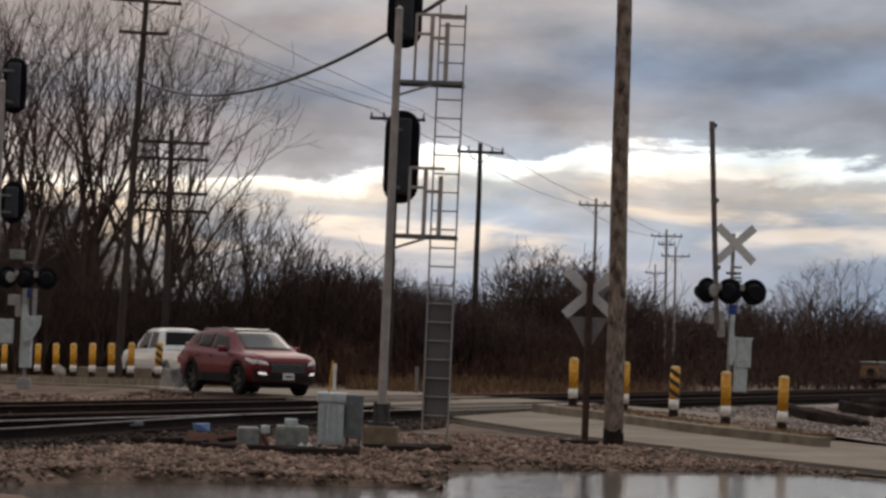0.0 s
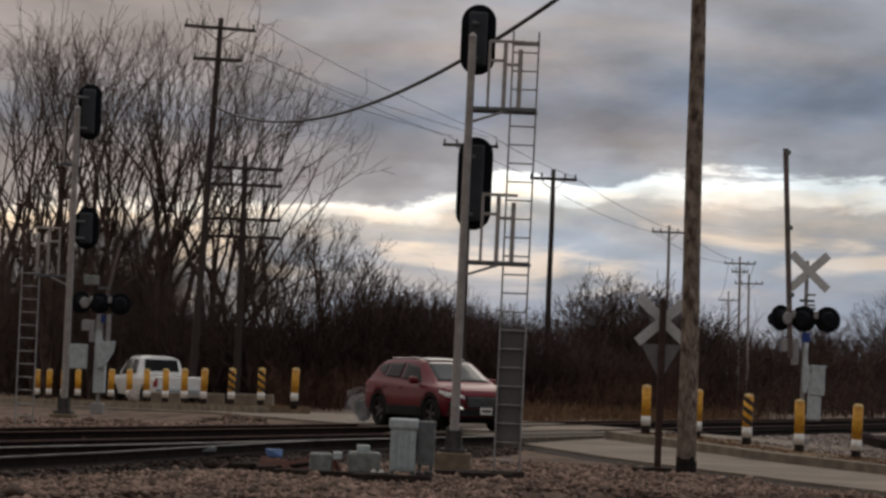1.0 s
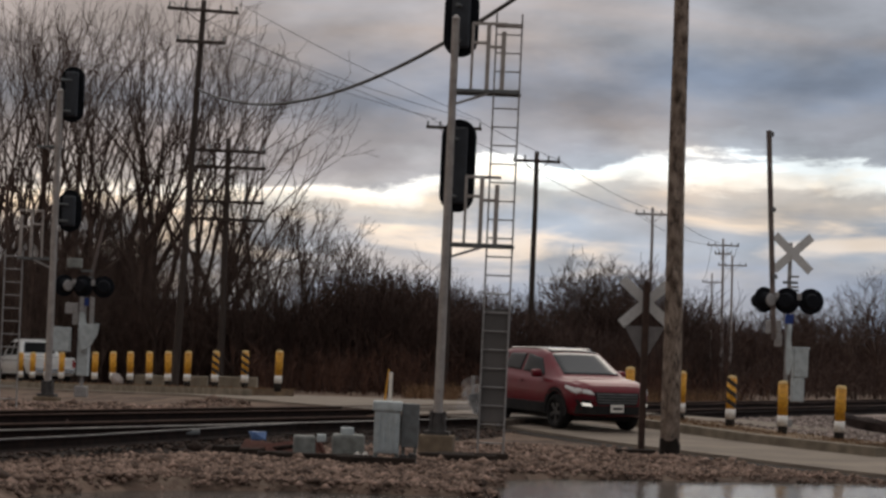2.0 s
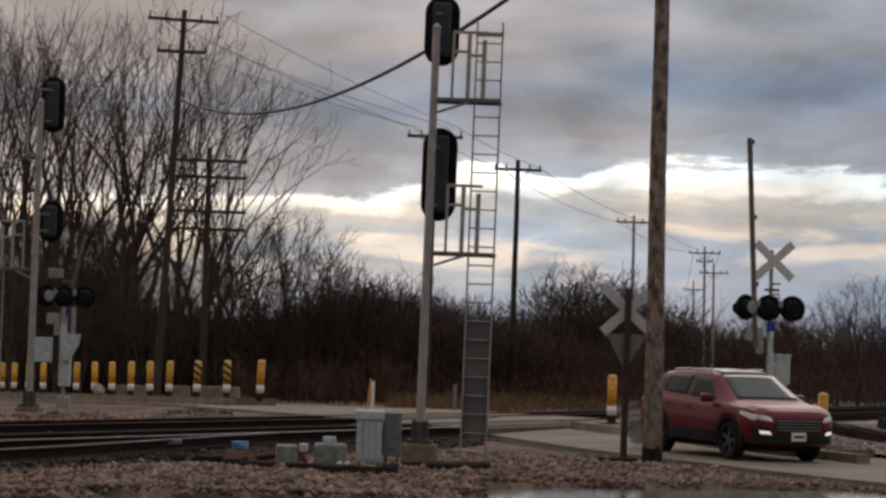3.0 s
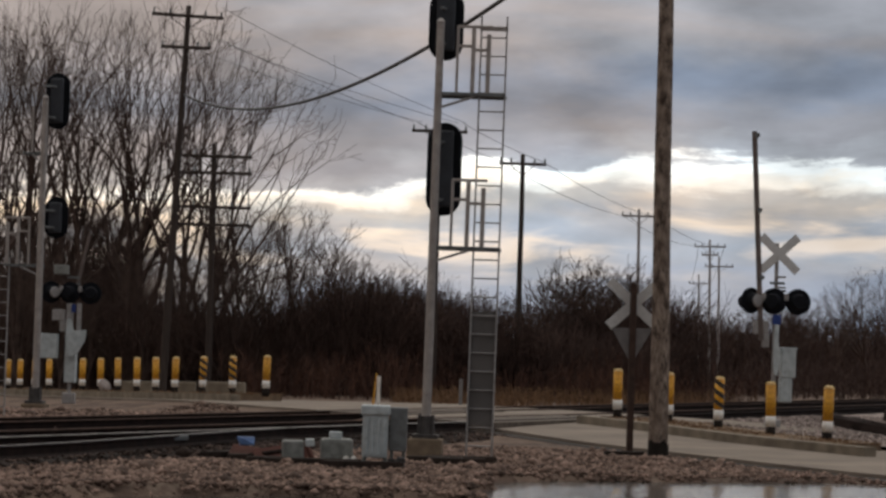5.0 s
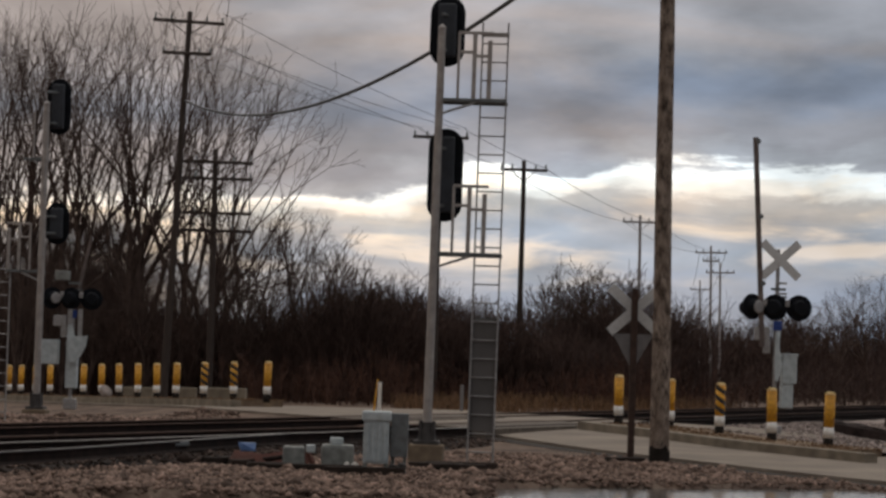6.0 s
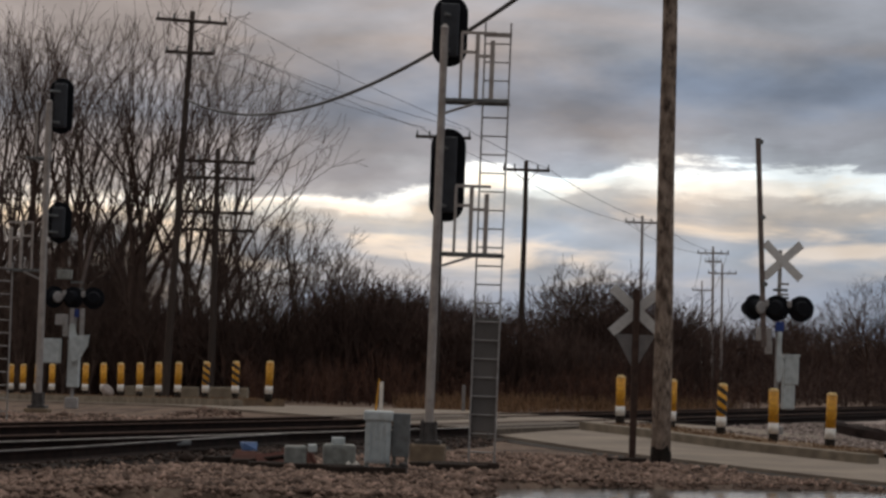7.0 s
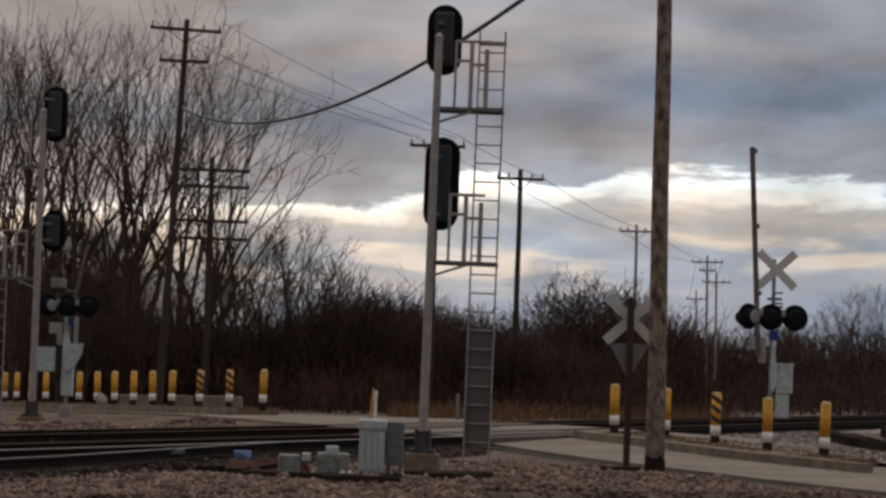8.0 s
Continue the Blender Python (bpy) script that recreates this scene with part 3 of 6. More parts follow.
def signal_head(parent, x, y, z0, z1, w, lamps):
    """A tall black background plate with round ends, its housing and hoods, seen from behind."""
    head = new("signal_head")
    head.parent = parent
    tagged(head, "matt black oval signal head with hooded lamps")
    r = w / 2
    out = [(x + r * math.cos(t), z1 - r + r * math.sin(t)) for t in np.linspace(0, math.pi, 13)]
    out += [(x + r * math.cos(t), z0 + r + r * math.sin(t)) for t in np.linspace(math.pi, 2 * math.pi, 13)]
    bm = bmesh.new()
    prism(bm, out, 0.03, Matrix.Translation((0, y, 0)), bevel=0.006)
    part("background_plate", bm, M_BLACK, head)
    bm = bmesh.new()
    box(bm, (x, y - 0.12, (z0 + z1) / 2), (w * 0.52, 0.2, z1 - z0 - w * 0.5), bevel=0.04)
    part("housing", bm, M_HOUSING, head)
    for i in range(lamps):
        z = z0 + r * 0.9 + (z1 - z0 - 1.8 * r) * i / max(1, lamps - 1)
        bm = bmesh.new()
        cyl(bm, (x, y + 0.02, z), (x, y + 0.34, z - 0.02), 0.125, 0.118, 20, caps=False)
        part("hood", bm, M_BLACK, head)
    return head


def rail_signal(m, side, mast_r, mast_h, heads, platforms, guard, lad_x, label, foot, lad_top=None):
    """side: +1 if the ladder stands to the right of the mast."""
    sg = thing("railway_signal", m, label, "railway signal", "railway signals")
    bm = bmesh.new()
    cyl(bm, (0, 0, 0.32), (0, 0, mast_h), mast_r, mast_r * 0.84, 20)
    cyl(bm, (0, 0, mast_h), (0, 0, mast_h + 0.07), mast_r * 1.05, 0.02, 20)
    part("mast", bm, M_ALU, sg, "weathered aluminium tube mast", smooth=False)
    bm = bmesh.new()
    cyl(bm, (0, 0, 0), (0, 0, 0.36), 0.16, 0.12, 14)
    box(bm, (0, 0, 0.03), (0.42, 0.42, 0.07), bevel=0.01)
    for a in range(4):
        t = math.pi / 4 + a * math.pi / 2
        box(bm, (0.15 * math.cos(t), 0.15 * math.sin(t), 0.2), (0.05, 0.05, 0.36), bevel=0.012)
    part("base_casting", bm, M_CASTING, sg, "dark cast base with bolt lugs")
    bm = bmesh.new()
    box(bm, (0, 0, -foot / 2), (0.56, 0.56, foot), bevel=0.03)
    part("footing", bm, M_TAN, sg, "stained concrete footing block")
    for x, z0, z1, w, lamps in heads:
        signal_head(sg, x, 0.42, z0, z1, w, lamps)
        for z in (z0 + 0.25, z1 - 0.35):
            bm = bmesh.new()
            cyl(bm, (0, 0, z), (x, 0.22, z), 0.03, n=8)
            part("head_bracket", bm, M_DARKBOX, sg)
    for z, w in platforms:
        pl = new("platform")
        pl.parent = sg
        tagged(pl, "small steel maintenance platform with a handrail")
        bm = bmesh.new()
        box(bm, (side * w / 2, 0.0, z), (w, 0.05, 0.06), bevel=0.006)
        box(bm, (side * w / 2, 0.5, z), (w, 0.05, 0.06), bevel=0.006)
        box(bm, (side * w / 2, 0.25, z + 0.01), (w - 0.02, 0.5, 0.03))
        part("deck", bm, M_DARKBOX, pl)
        bm = bmesh.new()
        cyl(bm, (0, 0, z - 0.24), (side * w * 0.55, 0.0, z - 0.03), 0.022, n=8)
        part("brace", bm, M_GALV, pl)
        top = 1.12
        for x, w2 in ((0.29, 0.045), (0.55, 0.07), (0.80, 0.075)):
            if x < w:
                bm = bmesh.new()
                box(bm, (side * x, 0.03, z + top / 2 - (0.06 if x > 0.7 else 0)), (w2, 0.05, top - (0.12 if x > 0.7 else 0)), bevel=0.008)
                part("rail_post", bm, M_ALU, pl)
        for zz, x0, x1 in ((top, 0.28, 0.86), (0.80, 0.28, 0.58), (0.74, 0.53, 0.82)):
            if x1 - 0.2 < w:
                bm = bmesh.new()
                box(bm, (side * (x0 + x1) / 2, 0.03, z + zz), (x1 - x0, 0.04, 0.05), bevel=0.008)
                part("handrail", bm, M_ALU, pl)
    ladder_part(sg, side * lad_x, 0.05, -0.3, lad_top or mast_h + 0.12, 0.42, guard=guard)
    return sg


M_CASTING = mat("grimy_casting", (0.07, 0.062, 0.058), (0.04, 0.035, 0.033), 0.8, 0.1, scale=8)


def build_signals():
    rail_signal(pose(-0.205, 43.4, 0.02, 0, 0.75, -4), 1, 0.074, 6.84,
                [(0.06, 6.25, 7.43, 0.58, 2), (0.11, 3.67, 5.22, 0.58, 3)], [(5.66, 1.1), (3.13, 1.1)], (0.24, 2.1), 0.88,
                "tall aluminium railway signal with two black heads and ladder", 0.42)
    rail_signal(pose(-9.44, 62, 0.02, 0, 0.3, -4), -1, 0.085, 7.17,
                [(0.20, 6.47, 7.8, 0.56, 2), (0.26, 3.88, 4.87, 0.56, 2)], [(3.22, 0.85), (5.86, 0.5)], None, 0.95,
                "railway signal mast with black heads beside the crossing gate", 0.1, 3.4)


# ---------------------------------------------------------------- crossing gates
def crossbuck(parent, x, y, z, length, width, face, yaw=0.0):
    cb = new("crossbuck")
    cb.parent = parent
    cb.matrix_basis = pose(x, y, z, 0, 0, yaw)
    tagged(cb, "faded white crossbuck sign")
    for i, a in enumerate((42, -42)):
        bm = bmesh.new()
        box(bm, (0, i * 0.012, 0), (length, 0.006, width), pose(0, 0, 0, 0, a, 0), bevel=0.002)
        part("blade", bm, face, cb)
    return cb


def gate(m, side, label, arm_lean, arm_len, buck=True, case_x=0.18):
    """A crossing gate with its arm up, three flashing lights across and a crossbuck on top."""
    g = thing("crossing_gate", m, label, "crossing gate", "crossing gates")
    bm = bmesh.new()
    cyl(bm, (0, 0, -0.3), (0, 0, 4.0 if buck else 2.9), 0.05, 0.046, 14)
    box(bm, (0, 0, -0.2), (0.34, 0.34, 0.3), bevel=0.03)
    part("mast", bm, M_GALV, g)
    if buck:
        crossbuck(g, 0.05, -0.08, 3.75, 1.2, 0.2, M_SIGNWHITE, 12)
    bm = bmesh.new()
    box(bm, (0.02, -0.05, 3.08), (0.34, 0.02, 0.06))
    box(bm, (0.08, -0.05, 2.9), (0.28, 0.02, 0.05))
    part("track_plate", bm, M_DARKBOX, g)
    bm = bmesh.new()
    cyl(bm, (-0.66, 0, 2.66), (0.6, 0, 2.66), 0.03, n=10)
    part("crossarm", bm, M_DARKBOX, g)
    for x, yaw in ((-0.57, 35), (-0.06, -20), (0.5, 5)):
        fl = new("flasher")
        fl.parent = g
        fl.matrix_basis = pose(x, -0.1, 2.66, 0, 0, yaw)
        tagged(fl, "round black flashing light unit")
        bm = bmesh.new()
        cyl(bm, (0, 0.0, 0), (0, 0.03, 0), 0.3, 0.3, 28)
        part("target_plate", bm, M_BLACK, fl)
        bm = bmesh.new()
        cyl(bm, (0, -0.22, 0), (0, 0, 0), 0.15, 0.19, 20)
        part("housing", bm, M_BLACK, fl)
        bm = bmesh.new()
        cyl(bm, (0, 0.03, 0), (0, 0.3, -0.03), 0.16, 0.15, 20, caps=False)
        part("hood", bm, M_BLACK, fl)
        # only the left unit: an added grey disc imitates its pale reflection
        if x < -0.3:
            bm = bmesh.new()
            cyl(bm, (0, -0.245, 0), (0, -0.222, 0), 0.12, 0.15, 20)
            part("reflection_disc", bm, M_GALV, fl, "grey disc standing for a pale reflection")
    for x in (-0.3, 0.22):
        bm = bmesh.new()
        box(bm, (x, -0.16, 2.76), (0.1, 0.12, 0.16), bevel=0.02)
        part("light_bracket", bm, M_GALV, g, "bare grey bracket")
    # the mechanism, its support arms and counterweights
    bm = bmesh.new()
    if buck:
        box(bm, (side * 0.31, 0, 1.24), (0.34, 0.4, 0.66), bevel=0.03)
        box(bm, (side * 0.27, 0, 0.63), (0.28, 0.34, 0.56), bevel=0.03)
        box(bm, (side * 0.32, 0, 1.58), (0.37, 0.43, 0.05), bevel=0.02)
    else:
        box(bm, (side * case_x, 0, 0.85), (0.30, 0.42, 1.25), bevel=0.03)
        box(bm, (side * (case_x + 0.02), 0, 1.47), (0.36, 0.48, 0.06), bevel=0.02)
    part("mechanism_case", bm, M_SILVERBOX, g, "silver-grey gate mechanism case")
    bm = bmesh.new()
    out = [(-0.06, 1.0), (0.06, 0.95), (0.2, 1.3), (0.03, 1.95), (-0.08, 1.95), (-0.1, 1.4)]
    prism(bm, [(side * a * (0.6 if buck else 1.0), b) for a, b in out], 0.05, Matrix.Translation((0, -0.3, 0)), bevel=0.008)
    part("support_arm", bm, M_SILVERBOX, g, "pale grey swing arm")
    if buck:
        bm = bmesh.new()
        bend = [(0.03, 2.12), (0.02, 1.75), (0.05, 1.55), (0.13, 1.38), (0.24, 1.28)]
        for a, b in zip(bend, bend[1:]):
            cyl(bm, (a[0], -0.14, a[1]), (b[0], -0.14, b[1]), 0.05, 0.05, 10)
        part("conduit", bm, M_SILVERBOX, g, "pale bent conduit pipe", smooth=True)
        for z in (3.22, 2.98):
            bm = bmesh.new()
            box(bm, (0.1, -0.06, z), (0.22, 0.03, 0.05), bevel=0.006)
            part("step", bm, M_GALV, g)
    bm = bmesh.new()
    box(bm, (-side * 0.34, -0.1, 2.05), (0.34, 0.16, 0.3), bevel=0.02)
    box(bm, (-side * 0.22, -0.1, 1.75), (0.16, 0.14, 0.3), bevel=0.02)
    part("counterweight", bm, M_GALV, g)
    bm = bmesh.new()
    box(bm, (0.02, -0.1, 2.24), (0.19, 0.02, 0.22), bevel=0.005)
    part("blue_sign", bm, M_BLUE, g, "small blue notice plate")
    if not buck:
        bm = bmesh.new()
        box(bm, (-0.58, -0.2, 1.2), (0.5, 0.4, 0.66), bevel=0.02)
        part("junction_box", bm, M_SILVERBOX, g, "pale grey junction box")
        bm = bmesh.new()
        prism(bm, [(-0.1, 1.62), (0.46, 1.66), (0.42, 1.36), (0.22, 1.0), (0.0, 0.9)], 0.08, Matrix.Translation((0, -0.34, 0)), bevel=0.01)
        part("counterweight_plate", bm, M_SILVERBOX, g, "pale grey fan-shaped counterweight plate")
        bm = bmesh.new()
        box(bm, (-0.32, -0.05, 3.28), (0.4, 0.22, 0.26), bevel=0.03)
        part("bell_housing", bm, M_MIDBOX, g)
        for x0, x1 in ((-0.1, -0.02), (0.3, 0.14)):
            bm = bmesh.new()
            box(bm, ((x0 + x1) / 2, -0.16, 1.95), (0.12, 0.06, 0.85), bevel=0.01)
            part("stay", bm, M_GALV, g)
        bm = bmesh.new()
        cyl(bm, (0.12, 0.05, 2.9), (0.42, 0.05, 4.4), 0.05, 0.04, 8)
        part("arm_stub", bm, M_ARM, g, "dark gate arm raised")
    if arm_len:
        bm = bmesh.new()
        z0, z1 = 1.75, 1.75 + arm_len
        box(bm, (0, 0, arm_len / 2), (0.12, 0.05, arm_len), Matrix.Translation((-0.33, -0.16, z0)) @ pose(0, 0, 0, 0, arm_lean, 0), bevel=0.006)
        part("gate_arm", bm, M_ARM, g, "raised dark gate arm")
        for f in (0.98, 0.62, 0.3):
            bm = bmesh.new()
            cyl(bm, (0.06, -0.05, arm_len * f), (0.06, 0.05, arm_len * f), 0.06, 0.06, 12)
            bmesh.ops.transform(bm, matrix=Matrix.Translation((-0.33, -0.16, z0)) @ pose(0, 0, 0, 0, arm_lean, 0), verts=bm.verts[:])
            part("arm_light", bm, M_DARKBOX, g)
    return g


M_ARM = mat("dirty_gate_arm", (0.17, 0.13, 0.115), (0.09, 0.07, 0.062), 0.8, scale=4)


def build_gates():
    gate(pose(7.68, 61, 0.14, 0, 0.5, 0), 1, "crossing gate with raised arm, crossbuck and three black flashers", -3.4, 4.82)
    gate(pose(-10.05, 72, 0.16, 0, 0.5, 0), 1, "crossing gate with black flashers beside the far signal mast", -2, 0, False, 0.02)


# ---------------------------------------------------------------- poles and wires
def utility_pole(m, h, r, arms, label, material, sides=14):
    p = thing("utility_pole", m, label, "utility pole", "line of poles")
    bm = bmesh.new()
    rows, k = [], 10
    for i in range(k + 1):
        z, rr = -0.4 + (h + 0.4) * i / k, r * (1 - 0.34 * i / k) * random.uniform(0.985, 1.015)
        ox = 0.008 * math.sin(i * 1.3 + h)
        rows.append([bm.verts.new((ox + rr * math.cos(2 * math.pi * j / sides), rr * math.sin(2 * math.pi * j / sides), z)) for j in range(sides)])
    for ra, rb in zip(rows, rows[1:]):
        for j in range(sides):
            bm.faces.new((ra[j], ra[(j + 1) % sides], rb[(j + 1) % sides], rb[j]))
    bm.faces.new(rows[-1])
    part("shaft", bm, material, p, smooth=True)
    for z, half, yaw in arms:
        arm = new("crossarm")
        arm.parent = p
        arm.matrix_basis = pose(0, -r * 0.9, z, 0, 0, yaw)
        bm = bmesh.new()
        box(bm, (0, 0, 0), (2 * half, 0.1, 0.12), bevel=0.01)
        for s in (-1, 1):
            cyl(bm, (0, 0, -0.5), (s * half * 0.5, 0, -0.05), 0.018, n=6)
        part("beam", bm, material if material is M_HAZEPOLE else M_FARPOLE, arm)
        for f in (-0.94, -0.5, 0.5, 0.94):
            bm = bmesh.new()
            cyl(bm, (f * half, 0, 0.05), (f * half, 0, 0.24), 0.045, 0.03, 8)
            part("insulator", bm, M_DARKBOX, arm)
    return p


def wire(pts_a, pts_b, sag, r, name="wire", label="thin dark overhead line wire between poles", cat="wire", k=24):
    a, b = Vector(pts_a), Vector(pts_b)
    d = (b - a).normalized()
    u = d.cross(Vector((0, 0, 1))).normalized()
    v = u.cross(d)
    bm = bmesh.new()
    rows = []
    for i in range(k + 1):
        f = i / k
        p = a.lerp(b, f) - Vector((0, 0, sag * 4 * f * (1 - f)))
        rows.append([bm.verts.new(p + (u * math.cos(t) + v * math.sin(t)) * r) for t in np.linspace(0, 2 * math.pi, 6, endpoint=False)])
    for ra, rb in zip(rows, rows[1:]):
        for j in range(6):
            bm.faces.new((ra[j], ra[(j + 1) % 6], rb[(j + 1) % 6], rb[j]))
    return tagged(part(name, bm, M_WIRE, smooth=True), label, cat, "overhead wires")


def build_poles():
    gz = ground_z
    utility_pole(pose(-10.45, 100, gz(-10.45, 100), 0, 2.3, 0), 14.9, 0.155, [(14.5, 1.35, 3), (13.3, 0.95, -8)], "tall dark timber utility pole with two crossarms", M_FARPOLE)
    utility_pole(pose(-9.08, 104, gz(-9.08, 104), 0, 0.0, 0), 9.9, 0.15, [(9.4, 1.5, 8), (8.75, 1.5, 8), (7.4, 1.5, 8), (6.7, 1.5, 8)], "dark pole with four crossarms standing before bare trees", M_FARPOLE)
    utility_pole(pose(3.2, 110, gz(3.2, 110), 0, 0.3, 0), 10.2, 0.14, [(9.8, 0.98, 5)], "dark timber utility pole with one crossarm", M_FARPOLE)
    # the far poles take the paler timber, haze included in the colour
    utility_pole(pose(11.1, 150, gz(11.1, 150), 0, 0.0, 0), 10.3, 0.12, [(9.9, 1.0, 5)], "distant timber utility pole with one crossarm", M_HAZEPOLE)
    utility_pole(pose(19.3, 190, gz(19.3, 190), 0, -0.6, 0), 10.5, 0.12, [(10.0, 1.15, 5), (9.4, 0.6, 5)], "distant timber utility pole with one crossarm", M_HAZEPOLE)
    utility_pole(pose(22.05, 210, gz(22.05, 210), 0, -0.5, 0), 10.1, 0.12, [(9.3, 1.15, 5)], "distant timber utility pole with one crossarm", M_HAZEPOLE)
    utility_pole(pose(25.3, 260, gz(25.3, 260), 0, -0.3, 0), 10.4, 0.12, [(9.5, 1.0, 5)], "distant timber utility pole with one crossarm", M_HAZEPOLE)
    utility_pole(pose(-0.28, 105, gz(-0.28, 105), 0, 0.3, 0), 10.9, 0.13, [(10.65, 1.1, 3)], "dark timber utility pole with one crossarm", M_FARPOLE)
    # the stout pole beside the road
    p = utility_pole(pose(3.98, 47.9, gz(3.98, 47.9), 0, -0.2, 0), 11.0, 0.182, [], "stout weathered timber pole by the roadside", M_POLE, 22)
    bm = bmesh.new()
    cyl(bm, (0, 0, -0.1), (0, 0, 0.3), 0.191, 0.186, 22, caps=False)
    for v in bm.verts:
        if v.co.z > 0.1:
            v.co.z += 0.3 * noise.noise((v.co.x * 9, v.co.y * 9, 1))
    part("tarred_foot", bm, M_POLEBASE, p, "black tarred foot", smooth=True)
    # wires
    wire((-9.9, 99.7, 10.95), (2.0, 45, 8.3), 1.42, 0.042, "service_cable", "thick sagging black cable from the tall pole", "cable", 48)
    for dx, z in ((-1.3, 14.35), (1.3, 14.35), (-0.9, 13.2), (0.9, 13.2)):
        wire((-9.86 + dx, 99.8, z - 0.05), (-0.22 + dx * 0.8, 105, 10.6), 0.2, 0.010)
    for dx in (-0.92, 0.92):
        wire((-0.22 + dx, 105, 10.6), (3.2 + dx, 110, 9.5), 0.1, 0.011)
        wire((3.2 + dx, 110, 9.5), (11.1 + dx, 150, 9.5), 0.3, 0.012)
        wire((11.1 + dx, 150, 9.5), (19.3 + dx, 190, 9.6), 0.4, 0.014)
        wire((19.3 + dx, 190, 9.6), (25.3 + dx, 260, 8.9), 0.5, 0.016)


# ---------------------------------------------------------------- bollards
def bollard(m, striped, label):
    b = thing("bollard", m, label, "bollard", "yellow bollards")
    bm = bmesh.new()
    cyl(bm, (0, 0, 0.33), (0, 0, 1.0), 0.105, 0.105, 20)
    r = bmesh.ops.create_uvsphere(bm, u_segments=20, v_segments=8, radius=0.105, matrix=Matrix.Translation((0, 0, 1.0)) @ Matrix.Diagonal((1, 1, 0.55, 1)))
    part("post", bm, M_YELLOW, b, smooth=True)
    bm = bmesh.new()
    cyl(bm, (0, 0, 0.13), (0, 0, 0.35), 0.109, 0.109, 20)
    part("white_band", bm, M_WHITE, b, "dirty white band", smooth=True)
    bm = bmesh.new()
    cyl(bm, (0, 0, -0.1), (0, 0, 0.14), 0.10, 0.10, 20)
    part("foot", bm, M_POLEBASE, b, "dark foot", smooth=True)
    # the cap's pale yellow paints the highlight on the rounded top
    bm = bmesh.new()
    cyl(bm, (0, 0, 1.0), (0, 0, 1.03), 0.108, 0.104, 20)
    cyl(bm, (0, 0, 1.03), (0, 0, 1.065), 0.104, 0.06, 20)
    part("cap", bm, M_CAP, b, "pale cap with a painted highlight", smooth=True)
    if striped:
        for z in (0.46, 0.68, 0.89):
            bm = bmesh.new()
            k = 20
            lo, hi = [], []
            for i in range(k + 1):
                t = math.pi + math.pi * i / k
                zz = z + 0.2 * (0.5 - i / k)
                lo.append(bm.verts.new((0.1075 * math.cos(t), 0.1075 * math.sin(t), zz - 0.055)))
                hi.append(bm.verts.new((0.1075 * math.cos(t), 0.1075 * math.sin(t), zz + 0.055)))
            for i in range(k):
                bm.faces.new((lo[i], lo[i + 1], hi[i + 1], hi[i]))
            part("stripe", bm, M_STRIPE, b, "black slanted stripe")
    return b


def on_road(n, s, lift=0.0):
    p = RNORM * n + ROAD * s
    return p.x, p.y, road_z(s) + lift


def build_bollards():
    plain = striped = None
    spots = []
    for x, y, st in ((4.11, 61.0, 0), (5.1, 58.9, 0), (6.0, 56.9, 1), (6.88, 54.9, 0), (7.8, 53.2, 0),
                     (-16.06, 98.69, 0), (-15.39, 97.25, 0), (-14.6, 95.55, 0), (-13.83, 93.9, 0), (-12.18, 90.37, 0), (-11.31, 88.5, 0), (-10.53, 86.84, 0), (-9.71, 85.07, 0), (-8.92, 83.38, 0), (-8.16, 81.75, 0), (-7.1, 79.48, 1), (-6.02, 77.16, 1), (-4.89, 74.72, 0)):
        s = ROAD.x * x + ROAD.y * y
        spots.append((x, y, road_z(s) + (0.235 if x < 0 else 0.16), st))
    for x, y, z, st in spots:
        m = pose(x, y, z, random.uniform(-1, 1), random.uniform(-0.6, 1.6), random.uniform(0, 25) if st else 0)
        if st:
            striped = copy_thing(striped, m) if striped else bollard(m, True, "yellow bollard with black slanted stripes and white band")
        else:
            plain = copy_thing(plain, m) if plain else bollard(m, False, "yellow steel bollard with a dirty white band")


# ---------------------------------------------------------------- old crossbuck by the road
def build_old_sign():
    x, y = 3.51, 48.6
    t = thing("old_crossbuck_sign", pose(x, y, ground_z(x, y), 0, 0.4, 6), "faded crossbuck and yield sign on a rusty post", "road sign")
    bm = bmesh.new()
    box(bm, (0, 0, 1.5), (0.115, 0.1, 3.3), bevel=0.012)
    part("post", bm, M_RUSTPOST, t)
    crossbuck(t, 0.02, 0.09, 2.76, 1.24, 0.185, M_SIGNWHITE, 0)
    bm = bmesh.new()
    prism(bm, [(-0.38, 2.32), (0.38, 2.32), (0.03, 1.7), (-0.03, 1.7)], 0.006, Matrix.Translation((0, 0.075, 0)), bevel=0.001)
    part("yield_plate", bm, M_SIGNBACK, t, "bare metal back of a triangular sign")


# ---------------------------------------------------------------- trackside boxes
M_SACK = mat("dirty_sack", (0.42, 0.36, 0.33), (0.28, 0.24, 0.22), 0.9, scale=7)


